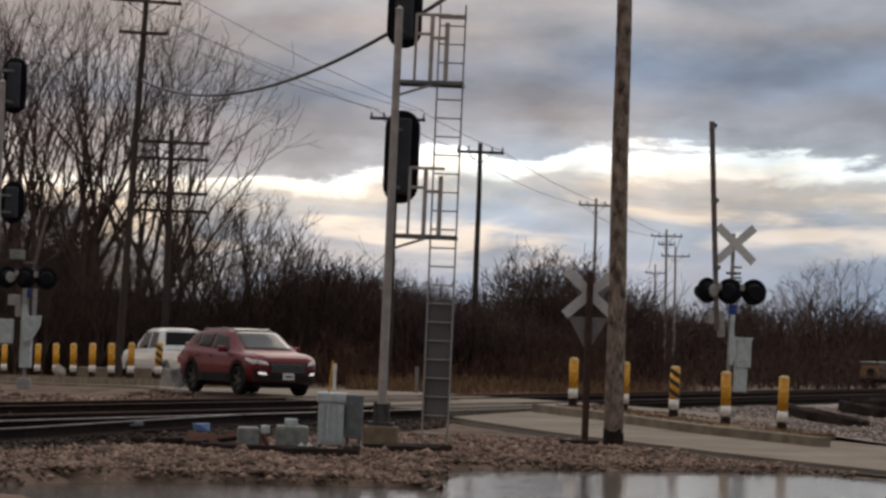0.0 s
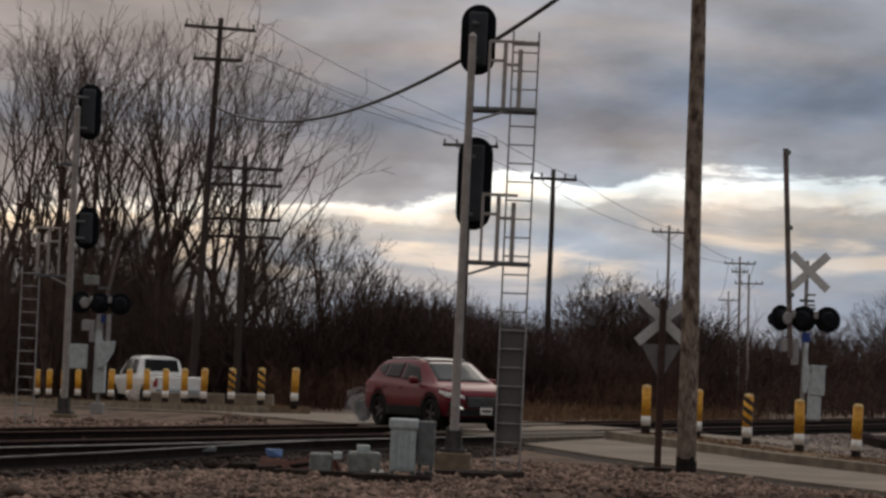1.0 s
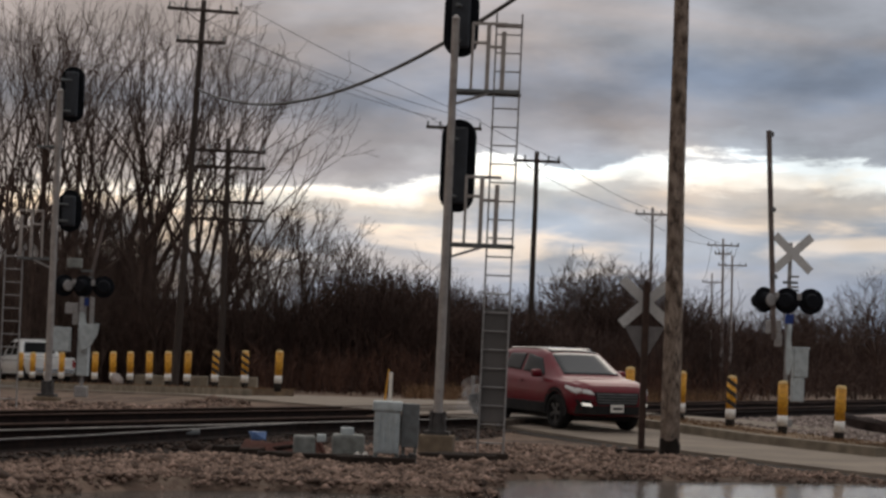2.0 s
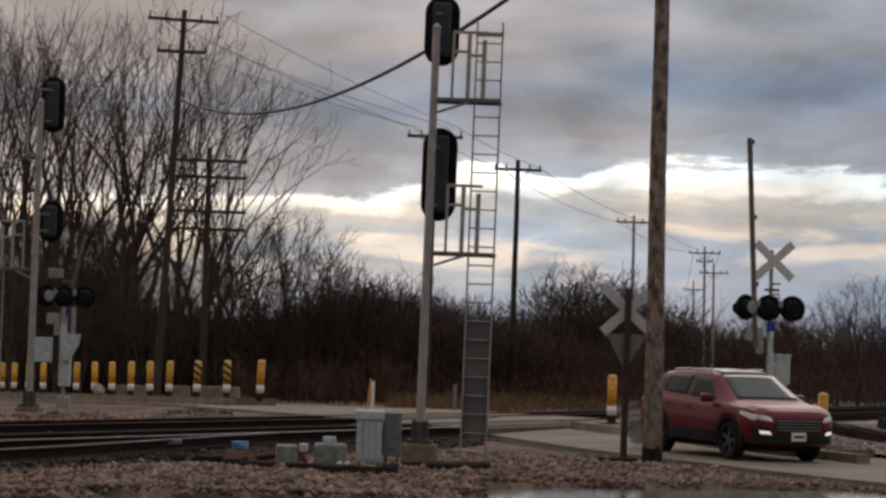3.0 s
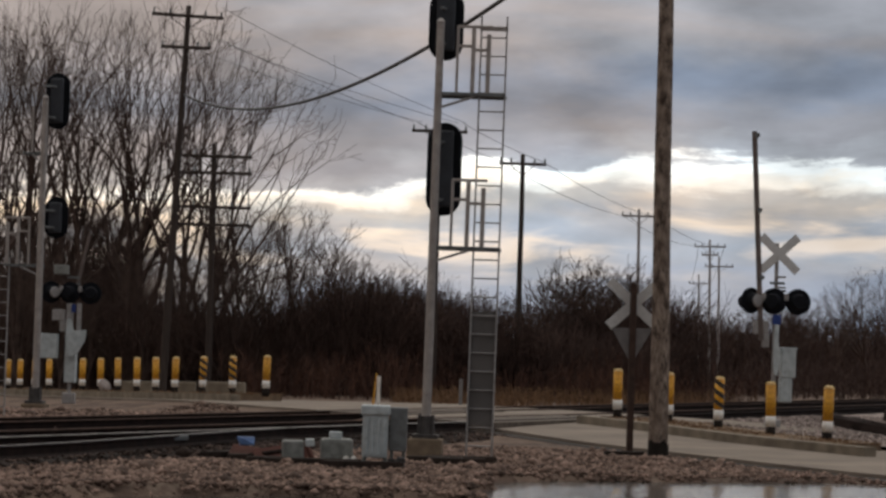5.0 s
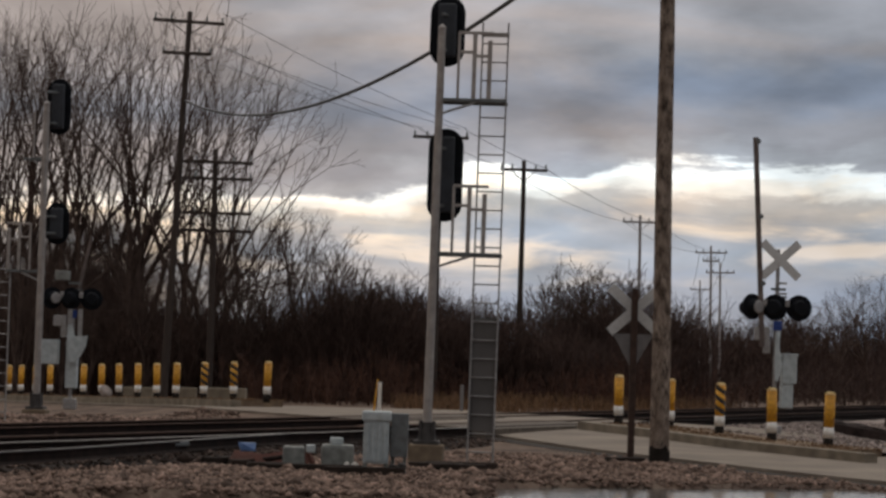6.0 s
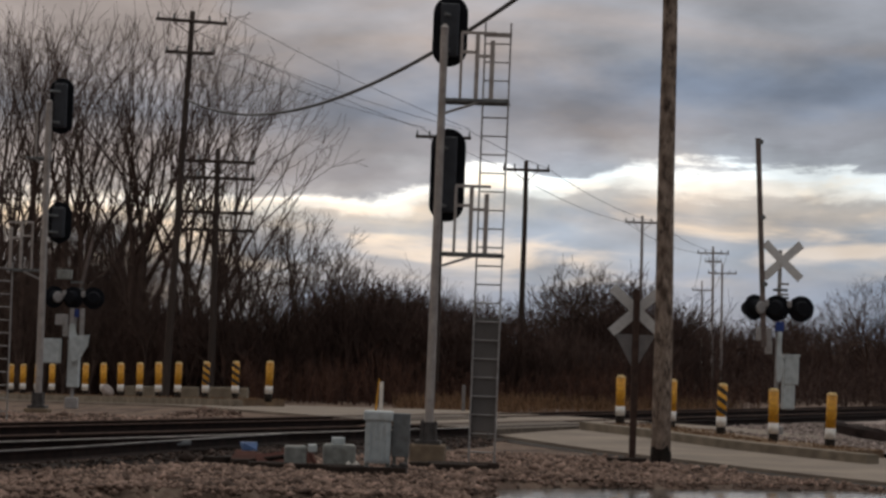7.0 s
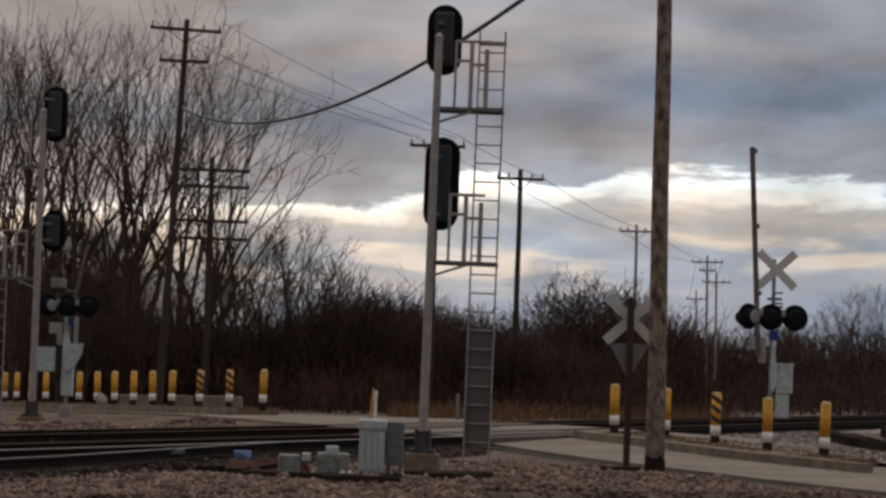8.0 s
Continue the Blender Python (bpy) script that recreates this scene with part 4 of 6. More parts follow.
def build_blocks():
    """Low concrete blocks behind the bollards of the far island, and a pale sack."""
    for n, s0, w in ((28.3, -79.6, 0.55), (28.3, -76.2, 1.25), (28.3, -84.5, 1.0)):
        x, y, z = on_road(n, s0)
        t = thing("concrete_block", pose(x, y, z, 0, 0, random.uniform(-6, 6)), "low stained concrete block behind the bollards", "concrete block", "concrete blocks")
        bm = bmesh.new()
        box(bm, (0, 0, 0.27), (w, 0.5, 0.54), bevel=0.03)
        part("block", bm, M_CONCRETE, t)
    x, y, z = on_road(26.7, -83.2, 0.2)
    t = thing("sack", pose(x, y, z, 0, 0, 12), "pale crumpled sack lying by the bollards", "sack")
    bm = bmesh.new()
    bmesh.ops.create_icosphere(bm, subdivisions=3, radius=0.2)
    for v in bm.verts:
        v.co *= 1 + 0.5 * noise.noise(v.co * 4)
        v.co.z = max(v.co.z + 0.16, 0.0) * 1.1
    part("cloth", bm, M_SACK, t, smooth=True)


def build_boxes():
    gz = ground_z
    x, y = -0.95, 40.0
    t = thing("relay_box", pose(x, y, gz(x, y) - 0.02, 0, 0.5, 0), "silver-grey ribbed relay box on short legs", "relay box")
    bm = bmesh.new()
    box(bm, (0, 0, 0.51), (0.38, 0.4, 0.66), bevel=0.02)
    part("case", bm, M_SILVERBOX, t)
    bm = bmesh.new()
    box(bm, (0, -0.01, 0.89), (0.44, 0.46, 0.15), bevel=0.03)
    part("lid", bm, M_SILVERBOX, t)
    for xx in (-0.13, -0.045, 0.045, 0.13):
        bm = bmesh.new()
        box(bm, (xx, -0.21, 0.5), (0.04, 0.04, 0.54), bevel=0.01)
        part("rib", bm, M_SILVERBOX, t)
    for xx in (-0.16, 0.16):
        bm = bmesh.new()
        box(bm, (xx, 0, 0.1), (0.06, 0.3, 0.26), bevel=0.01)
        part("leg", bm, M_MIDBOX, t)
    x2 = x + 0.34
    t = thing("junction_case", pose(x2, y + 0.12, gz(x2, y) - 0.02, 0, 1.0, 0), "dull dark grey steel junction case on legs", "junction box")
    bm = bmesh.new()
    box(bm, (0, 0, 0.6), (0.26, 0.42, 0.66), bevel=0.015)
    part("case", bm, M_DARKBOX, t)
    for xx in (-0.09, 0.09):
        bm = bmesh.new()
        box(bm, (xx, 0, 0.16), (0.05, 0.2, 0.4), bevel=0.01)
        part("leg", bm, M_MIDBOX, t)
    # the low switch machine beside them
    x, y = -1.75, 41.2
    t = thing("switch_machine", pose(x, y, gz(x, y) - 0.02, 0, 0, 4), "low dirty grey switch machine with castings and rods", "switch machine")
    bm = bmesh.new()
    box(bm, (0.18, 0, 0.24), (0.5, 0.5, 0.34), bevel=0.05)
    part("motor_case", bm, M_MIDBOX, t)
    bm = bmesh.new()
    box(bm, (-0.5, 0, 0.22), (0.34, 0.45, 0.30), bevel=0.04)
    part("gear_case", bm, M_MIDBOX, t)
    bm = bmesh.new()
    box(bm, (0.16, 0, 0.46), (0.2, 0.2, 0.11), bevel=0.02)
    part("cover_plate", bm, M_SILVERBOX, t, "pale cover")
    bm = bmesh.new()
    box(bm, (-0.24, -0.12, 0.34), (0.14, 0.2, 0.12), bevel=0.02)
    part("terminal_cap", bm, M_SILVERBOX, t, "pale cap")
    bm = bmesh.new()
    box(bm, (-0.2, 0, 0.03), (1.6, 0.6, 0.08), bevel=0.02)
    part("base_plate", bm, M_TIE, t, "dark timber bearers")
    bm = bmesh.new()
    for xx in (0.3, 0.42):
        cyl(bm, (xx, -0.3, 0.08), (xx + 0.05, -0.3, 0.14), 0.05, 0.04, 8)
    part("conduit_end", bm, M_WHITE, t, "pale conduit ends")
    bm = bmesh.new()
    cyl(bm, (-0.6, 0.1, 0.2), (-1.2, 0.9, 0.08), 0.035, n=8)
    part("throw_rod", bm, M_RAILSIDE, t, "rusty throw rod")


def build_base():
    build_ground()
    build_road()
    build_tracks()
    build_turnout()
    build_bed()
    build_water()
    build_signals()
    build_gates()
    build_poles()
    build_bollards()
    build_old_sign()
    build_boxes()
    build_blocks()


build_base()


# ---------------------------------------------------------------- trees and brush
def on_the_road(x, y, margin=0.6):
    n, s = RNORM.x * x + RNORM.y * y, ROAD.x * x + ROAD.y * y
    return N_NEAR - margin < n < N_FAR + margin and s < -30


def on_the_track(x, y, margin=4.0):
    c = TNORM.x * x + TNORM.y * y
    return C1 - margin < c < C2 + margin


def grow(rng, segs, p, d, length, r, depth, spread, up, twig):
    """One limb: it bends, throws a few short shoots and forks at its end."""
    k = 4 if depth > 1 else 3
    for i in range(k):
        d = (d + Vector((rng.gauss(0, 1), rng.gauss(0, 1), rng.gauss(0, 0.5))) * 0.075 + Vector((0, 0, up))).normalized()
        q = p + d * (length / k)
        ra, rb = r * (1 - 0.32 * i / k), r * (1 - 0.32 * (i + 1) / k)
        segs.append((*p, *q, max(ra, twig), max(rb, twig * 0.85)))
        p = q
        if 0 < i < k - 1 and depth > 0 and rng.random() < 0.5 or depth == 0 and rng.random() < 0.5:
            a = rng.uniform(0, 2 * math.pi)
            side = d.cross(Vector((math.cos(a), math.sin(a), 0.3))).normalized()
            nd = (d * rng.uniform(0.5, 0.9) + side * rng.uniform(0.4, 0.8)).normalized()
            if depth > 1:
                grow(rng, segs, p, nd, length * rng.uniform(0.35, 0.6), max(rb * 0.45, twig), depth - 2, spread, up, twig)
            else:
                q2 = p + nd * length * rng.uniform(0.3, 0.55)
                segs.append((*p, *q2, twig, twig * 0.6))
    if depth > 0:
        a = rng.uniform(0, math.pi)
        for j in range(3 if rng.random() < 0.3 else 2):
            b = a + j * (math.pi if j < 2 else math.pi / 2)
            side = d.cross(Vector((math.cos(b), math.sin(b), 0.2))).normalized()
            nd = (d + side * rng.uniform(0.3, 1.0) * spread).normalized()
            grow(rng, segs, p, nd, length * rng.uniform(0.64, 0.9), max(rb, twig) * rng.uniform(0.58, 0.82), depth - 1, spread, up, twig)


def bare_tree(x, y, h, r, seed, depth=4, lean=0.0, limbs=4, label="bare winter tree with tall ascending limbs and fine twigs", fork=0.2, spread=0.62, up=0.018, twig=0.0058, open_=0.40):
    rng = random.Random(seed)
    z = ground_z(x, y) - 0.2
    t = thing("tree", pose(x, y, z), label, "tree", "bare trees")
    trunk, crown = [], []
    p, d = Vector((0, 0, 0)), Vector((lean, 0, 1)).normalized()
    k = 6
    th = h * fork
    for i in range(k):
        q = p + d * (th / k)
        trunk.append((*p, *q, r * (1 - 0.35 * i / k), r * (1 - 0.35 * (i + 1) / k)))
        p = q
        d = (d + Vector((rng.gauss(0, .05), rng.gauss(0, .05), 0))).normalized()
    for i in range(limbs):
        a = 2 * math.pi * (i + rng.uniform(-0.3, 0.3)) / limbs
        nd = (d + Vector((math.cos(a), math.sin(a), 0)) * rng.uniform(0.08, open_)).normalized()
        grow(rng, crown, p - d * rng.uniform(0, th * 0.35), nd, h * rng.uniform(0.24, 0.32), r * rng.uniform(0.58, 0.85), depth, spread, up, twig)
    top = max(s[5] for s in crown)
    f = h / top
    for nm, sg, n in (("trunk", trunk, 9), ("crown", crown, 3)):
        a = np.array(sg)
        a[:, :6] *= f
        ob = new(nm, tubes(nm, a, M_BARK, n))
        ob.parent = t
    return t


def thicket(name, x0, x1, y0, y1, count, hmin, hmax, seed, label, twigs=7, rad=0.016, material=None, wob=0.11):
    rng = random.Random(seed)
    segs = []
    for i in range(count):
        x, y = rng.uniform(x0, x1), rng.uniform(y0, y1)
        if on_the_road(x, y) or on_the_track(x, y):
            continue
        z = ground_z(x, y) - 0.1
        h = rng.uniform(hmin, hmax) * (0.62 + 0.7 * (0.5 + noise.noise((x * wob * 1.6, y * 0.05, seed))))
        p, d = Vector((x, y, z)), Vector((rng.gauss(0, .2), rng.gauss(0, .2), 1)).normalized()
        for j in range(4):
            q = p + d * (h / 4)
            segs.append((*p, *q, rad * (1.5 - 0.3 * j), rad * (1.2 - 0.25 * j)))
            for _ in range(twigs // 3 if j else 1):
                e = (d + Vector((rng.gauss(0, .75), rng.gauss(0, .75), rng.uniform(-0.2, 0.6)))).normalized()
                l = h * rng.uniform(0.12, 0.34)
                m = p.lerp(q, rng.random())
                u = m + e * l
                segs.append((*m, *u, rad * 0.8, rad * 0.5))
                if rng.random() < 0.7:
                    e2 = (e + Vector((rng.gauss(0, .6), rng.gauss(0, .6), rng.gauss(0.1, .4)))).normalized()
                    w = m.lerp(u, 0.6)
                    segs.append((*w, *(w + e2 * l * 0.6), rad * 0.6, rad * 0.4))
            p = q
            d = (d + Vector((rng.gauss(0, .16), rng.gauss(0, .16), 0))).normalized()
    ob = new(name, tubes(name, segs, material or M_BRUSH, 3))
    return tagged(ob, label, "brush", kind="stuff")


def blades(name, spots, hmin, hmax, seed, material, label, width=0.012, lean=0.35):
    """Many single bent blades or stalks, three-sided and tapered."""
    rng = random.Random(seed)
    segs = []
    for x, y, z in spots:
        h = rng.uniform(hmin, hmax)
        d = Vector((rng.gauss(0, lean), rng.gauss(0, lean), 1)).normalized()
        p = Vector((x, y, z - 0.02))
        q = p + d * h * 0.6
        e = (d + Vector((rng.gauss(0, lean), rng.gauss(0, lean), -0.1))).normalized()
        segs.append((*p, *q, width, width * 0.8))
        segs.append((*q, *(q + e * h * 0.4), width * 0.8, width * 0.3))
    return tagged(new(name, tubes(name, segs, material, 3)), label, "grass", kind="stuff")


def build_woods():
    # tall bare trees behind the far poles
    tall = ((-20.2, 112, 16.6, 0.24, -0.03), (-18.6, 116, 18.2, 0.26, 0.02), (-17.0, 113, 18.0, 0.24, -0.04), (-15.6, 112, 18.6, 0.30, 0.0), (-14.2, 114, 18.6, 0.27, 0.02),
            (-12.9, 112, 16.6, 0.24, -0.02), (-11.2, 113, 15.4, 0.25, 0.0), (-10.0, 112, 15.4, 0.24, 0.0), (-9.0, 114, 10.8, 0.20, -0.03))
    for i, (x, y, h, r, lean) in enumerate(tall):
        bare_tree(x, y, h, r, 100 + i, 4, lean, 5, twig=0.0115, up=0.05, fork=0.15, spread=0.56, open_=0.40)
    rng = random.Random(9)
    for i in range(15):
        x = -21 + i * 0.95 + rng.uniform(-0.4, 0.4)
        bare_tree(x, rng.uniform(108.5, 111), rng.uniform(4.8, 8.2), 0.08, 400 + i, 4, rng.uniform(-0.1, 0.1), 5, "slender bare sapling among the brush", 0.15, 0.7)
    # a second row beyond the road
    for i in range(9):
        x = -28.0 + i * 1.5 + rng.uniform(-0.5, 0.5)
        bare_tree(x, rng.uniform(130, 142), rng.uniform(8.5, 12.5), 0.16, 500 + i, 4, rng.uniform(-0.06, 0.06), 5, "slim bare tree in the wood beyond the road", 0.18, 0.5, 0.05, 0.011)
    # lower trees at the end of the row, limbs bending outwards
    for i, (x, y, h, r, lean) in enumerate(((-7.2, 112, 8.6, 0.20, 0.14), (-5.4, 116, 6.2, 0.13, 0.05), (-3.8, 114, 5.4, 0.11, 0.1), (-8.4, 111, 7.4, 0.15, -0.05), (-4.7, 113, 7.0, 0.14, 0.05), (-3.2, 115, 6.0, 0.12, 0.0), (-2.0, 116, 5.4, 0.10, 0.0), (-6.0, 115, 7.6, 0.15, 0.05))):
        bare_tree(x, y, h, r, 200 + i, 4, lean, 5, "crooked bare tree leaning out over the brush", 0.22, 0.72, 0.05, 0.012, 0.7)
    # rounded tops that break the skyline
    for i, (x, y, h, r) in enumerate(((6.7, 124, 7.1, 0.16), (7.7, 125, 6.9, 0.14), (5.8, 126, 6.6, 0.14), (7.1, 122, 6.5, 0.14), (6.2, 123, 6.4, 0.13), (8.2, 123, 6.3, 0.13), (5.0, 125, 5.8, 0.12), (-0.6, 124, 5.0, 0.1), (1.7, 126, 5.2, 0.1), (37.5, 250, 9.6, 0.2), (41.0, 255, 11.5, 0.22), (43.0, 252, 12.0, 0.22), (33.5, 262, 8.0, 0.2), (-2.2, 122, 5.2, 0.1))):
        bare_tree(x, y, h, r, 300 + i, 4, 0.02, 6, "low rounded bare tree above the brush", 0.3, 0.8, 0.02, 0.014, 0.8)
    thicket("brush", -26, 9.5, 108, 116, 3600, 2.5, 3.6, 5, "dense dark leafless brush along the railway", 11, 0.014)
    thicket("brush", -26, 12, 117, 131, 4000, 2.8, 3.9, 8, "tall tangled leafless thicket behind the brush", 11, 0.016)
    thicket("scrub", 8.5, 42, 126, 178, 2600, 1.0, 2.0, 19, "low dark leafless scrub beside the far tracks", 8, 0.018)
    thicket("brush", 10, 62, 268, 330, 3600, 4.2, 6.6, 13, "distant dark thicket behind the line of poles", 8, 0.035)
    thicket("brush", -42, -17.5, 126, 160, 4000, 4.6, 6.6, 17, "tall leafless thicket beyond the road", 7, 0.022)
    thicket("brush", -27, -13, 110, 120, 1500, 2.6, 3.9, 29, "tall tangled undergrowth among the bare trees", 8, 0.013)
    thicket("brush", -30, -14, 118, 125, 750, 5.0, 7.2, 31, "slender tangled saplings under the tall trees", 11, 0.011)
    thicket("reddish_brush", -8, 24, 101, 108, 900, 0.9, 1.9, 21, "low reddish brown weeds before the thicket", 7, 0.012, M_LEAF)


def build_verge():
    rng = random.Random(41)
    sp = []
    while len(sp) < 3800:
        x, y = rng.uniform(-1.6, 26), rng.uniform(76, 106)
        if on_the_road(x, y, 0.4) or on_the_track(x, y, 4.2):
            continue
        if noise.noise((x * 0.35, y * 0.2, 2)) < -0.05 and rng.random() < 0.8:
            continue
        sp.append((x, y, ground_z(x, y)))
    blades("dry_grass", sp, 0.25, 0.75, 3, M_GRASS, "tufts of tall dry straw-brown grass by the tracks", 0.016)
    sp = []
    for n0, n1, s0, s1, k in ((N_KERB_R + 0.3, N_KERB_R + 1.85, -52.5, -43.2, 2600), (N_KERB_L + 0.2, N_KERB_L + 2.2, -100, -69.7, 1500)):
        for i in range(k):
            n, s = rng.uniform(n0, n1), rng.uniform(s0, s1)
            if noise.noise((n * 1.5, s * 0.6, 7)) < 0.0 and rng.random() < 0.85:
                continue
            sp.append(on_road(n, s, 0.2 if n < N_KERB_R else 0.135))
    blades("island_grass", sp, 0.03, 0.11, 5, M_GRASS, "short dry grass on the kerbed islands", 0.012, 0.6)


def build_stones():
    scatter("gravel", 32000, 12, lambda g: (lambda y: (g.uniform(-0.175, 0.175) * y, y))(g.uniform(30.5, 49.5)), 0.014, 0.040, "loose brown and grey stones on the trackside bank", lambda x, y: RNORM.x * x + RNORM.y * y < N_NEAR - 0.5 and ground_z(x, y) > -0.49)
    scatter("gravel", 5000, 14, lambda g: (g.uniform(-13, -5), g.uniform(55, 71)), 0.02, 0.06, "loose stones and dirt round the far signal", lambda x, y: RNORM.x * x + RNORM.y * y < N_NEAR - 0.3 and TNORM.x * x + TNORM.y * y > C2 + 2)
    scatter("gravel", 12000, 15, lambda g: (g.uniform(6, 15), g.uniform(48, 78)), 0.014, 0.036, "pale grey crushed stone beyond the island", lambda x, y: RNORM.x * x + RNORM.y * y > N_BANK + 0.1 and TNORM.x * x + TNORM.y * y < C1 - 1.4, bank_z, M_GREYSTONE)
    def bed(x, y):
        c = TNORM.x * x + TNORM.y * y
        return float(np.interp(c, [C1 - 3.4, C1 - 2.1, C1 - 1.2, C1, C2, C2 + 1.3, C2 + 3.4], [-0.62, -0.27, -0.235, -0.245, -0.245, -0.235, -0.62]))

    def spot(g):
        p = TNORM * g.uniform(C1 - 3.2, C2 + 2.4) + TRACK * g.uniform(26, 66)
        return p.x, p.y

    scatter("track_ballast", 16000, 16, spot, 0.02, 0.045, "dark stones between the ties with shade in their colour", lambda x, y: not on_the_road(x, y, 0.0) and RNORM.x * x + RNORM.y * y < N_NEAR, bed, M_BEDSTONE)


M_GREYSTONE = mat("grey_crushed_stone", (0.31, 0.25, 0.222), (0.165, 0.13, 0.113), 0.9, scale=5, rand=0.6, island=True)
# stones darkened to go with the bed's painted shade
M_BEDSTONE = mat("shaded_stone", (0.10, 0.069, 0.056), (0.033, 0.023, 0.019), 0.9, scale=5, rand=0.7, island=True)


def scatter(name, total, seed, where, r0, r1, label, ok, height=None, material=None):
    """Loose angular stones, half sunk in the ground."""
    rng = np.random.default_rng(seed)
    base = np.array([(1, 0, 0), (-1, 0, 0), (0, 1, 0), (0, -1, 0), (0, 0, 1), (0, 0, -1)], float)
    tri = np.array([(0, 2, 4), (2, 1, 4), (1, 3, 4), (3, 0, 4), (2, 0, 5), (1, 2, 5), (3, 1, 5), (0, 3, 5)])
    V, F, n = [], [], 0
    count = 0
    tries = 0
    while count < total and tries < total * 6:
        tries += 1
        x, y = where(rng)
        if not ok(x, y):
            continue
        z = height(x, y) if height else ground_z(x, y)
        big = 0.5 + noise.noise((x * 0.8, y * 0.8, 4))
        r = rng.uniform(r0, r1) * (1 + 1.0 * max(0, big) * (rng.random() < 0.35)) * (1.9 if rng.random() < 0.03 else 1)
        q = base * rng.uniform(0.6, 1.3, (6, 1)) * r * np.array([1.2, 1.2, 0.75])
        a = rng.uniform(0, 6.283)
        ca, sa = math.cos(a), math.sin(a)
        tl = rng.uniform(-0.5, 0.5)
        q = np.stack([q[:, 0] * ca - q[:, 1] * sa, q[:, 0] * sa + q[:, 1] * ca, q[:, 2] + q[:, 0] * tl], 1)
        V.append(q + (x, y, z + r * 0.25))
        F.append(tri + n)
        n += 6
        count += 1
    V, F = np.concatenate(V), np.concatenate(F)
    me = bpy.data.meshes.new(name)
    me.vertices.add(len(V))
    me.vertices.foreach_set("co", V.ravel())
    me.loops.add(F.size)
    me.loops.foreach_set("vertex_index", F.ravel().astype(np.int32))
    me.polygons.add(len(F))
    me.polygons.foreach_set("loop_start", (np.arange(len(F)) * 3).astype(np.int32))
    me.update(calc_edges=True)
    me.materials.append(material or M_STONE)
    tagged(new(name, me), label, "gravel", kind="stuff")


def old_tie(x, y, lift, length, rz, ry, label):
    z = bank_z(x, y) + lift
    t = thing("old_railway_tie", pose(x, y, z, 0, ry, rz), label, "railway tie", "discarded ties")
    bm = bmesh.new()
    rows = []
    for i in range(10):
        u = i / 9
        k = 1 - 0.5 * max(0.0, u - 0.55)
        row = []
        for ca, sa in ((1, 0.45), (0.55, 1), (-0.55, 1), (-1, 0.45), (-1, -0.75), (-0.5, -1), (0.5, -1), (1, -0.75)):
            w = 0.13 * k * (1 + 0.35 * noise.noise((u * 9 + x, ca * 2, sa * 2 + y)))
            row.append(bm.verts.new(((u - 0.5) * length + 0.08 * noise.noise((ca, sa, x)), ca * w, 0.13 + sa * w)))
        rows.append(row)
    for ra, rb in zip(rows, rows[1:]):
        for q in range(8):
            bm.faces.new((ra[q], rb[q], rb[(q + 1) % 8], ra[(q + 1) % 8]))
    bm.faces.new(rows[0])
    bm.faces.new(rows[-1])
    bmesh.ops.recalc_face_normals(bm, faces=bm.faces[:])
    part("timber", bm, M_LOG, t)
    return t


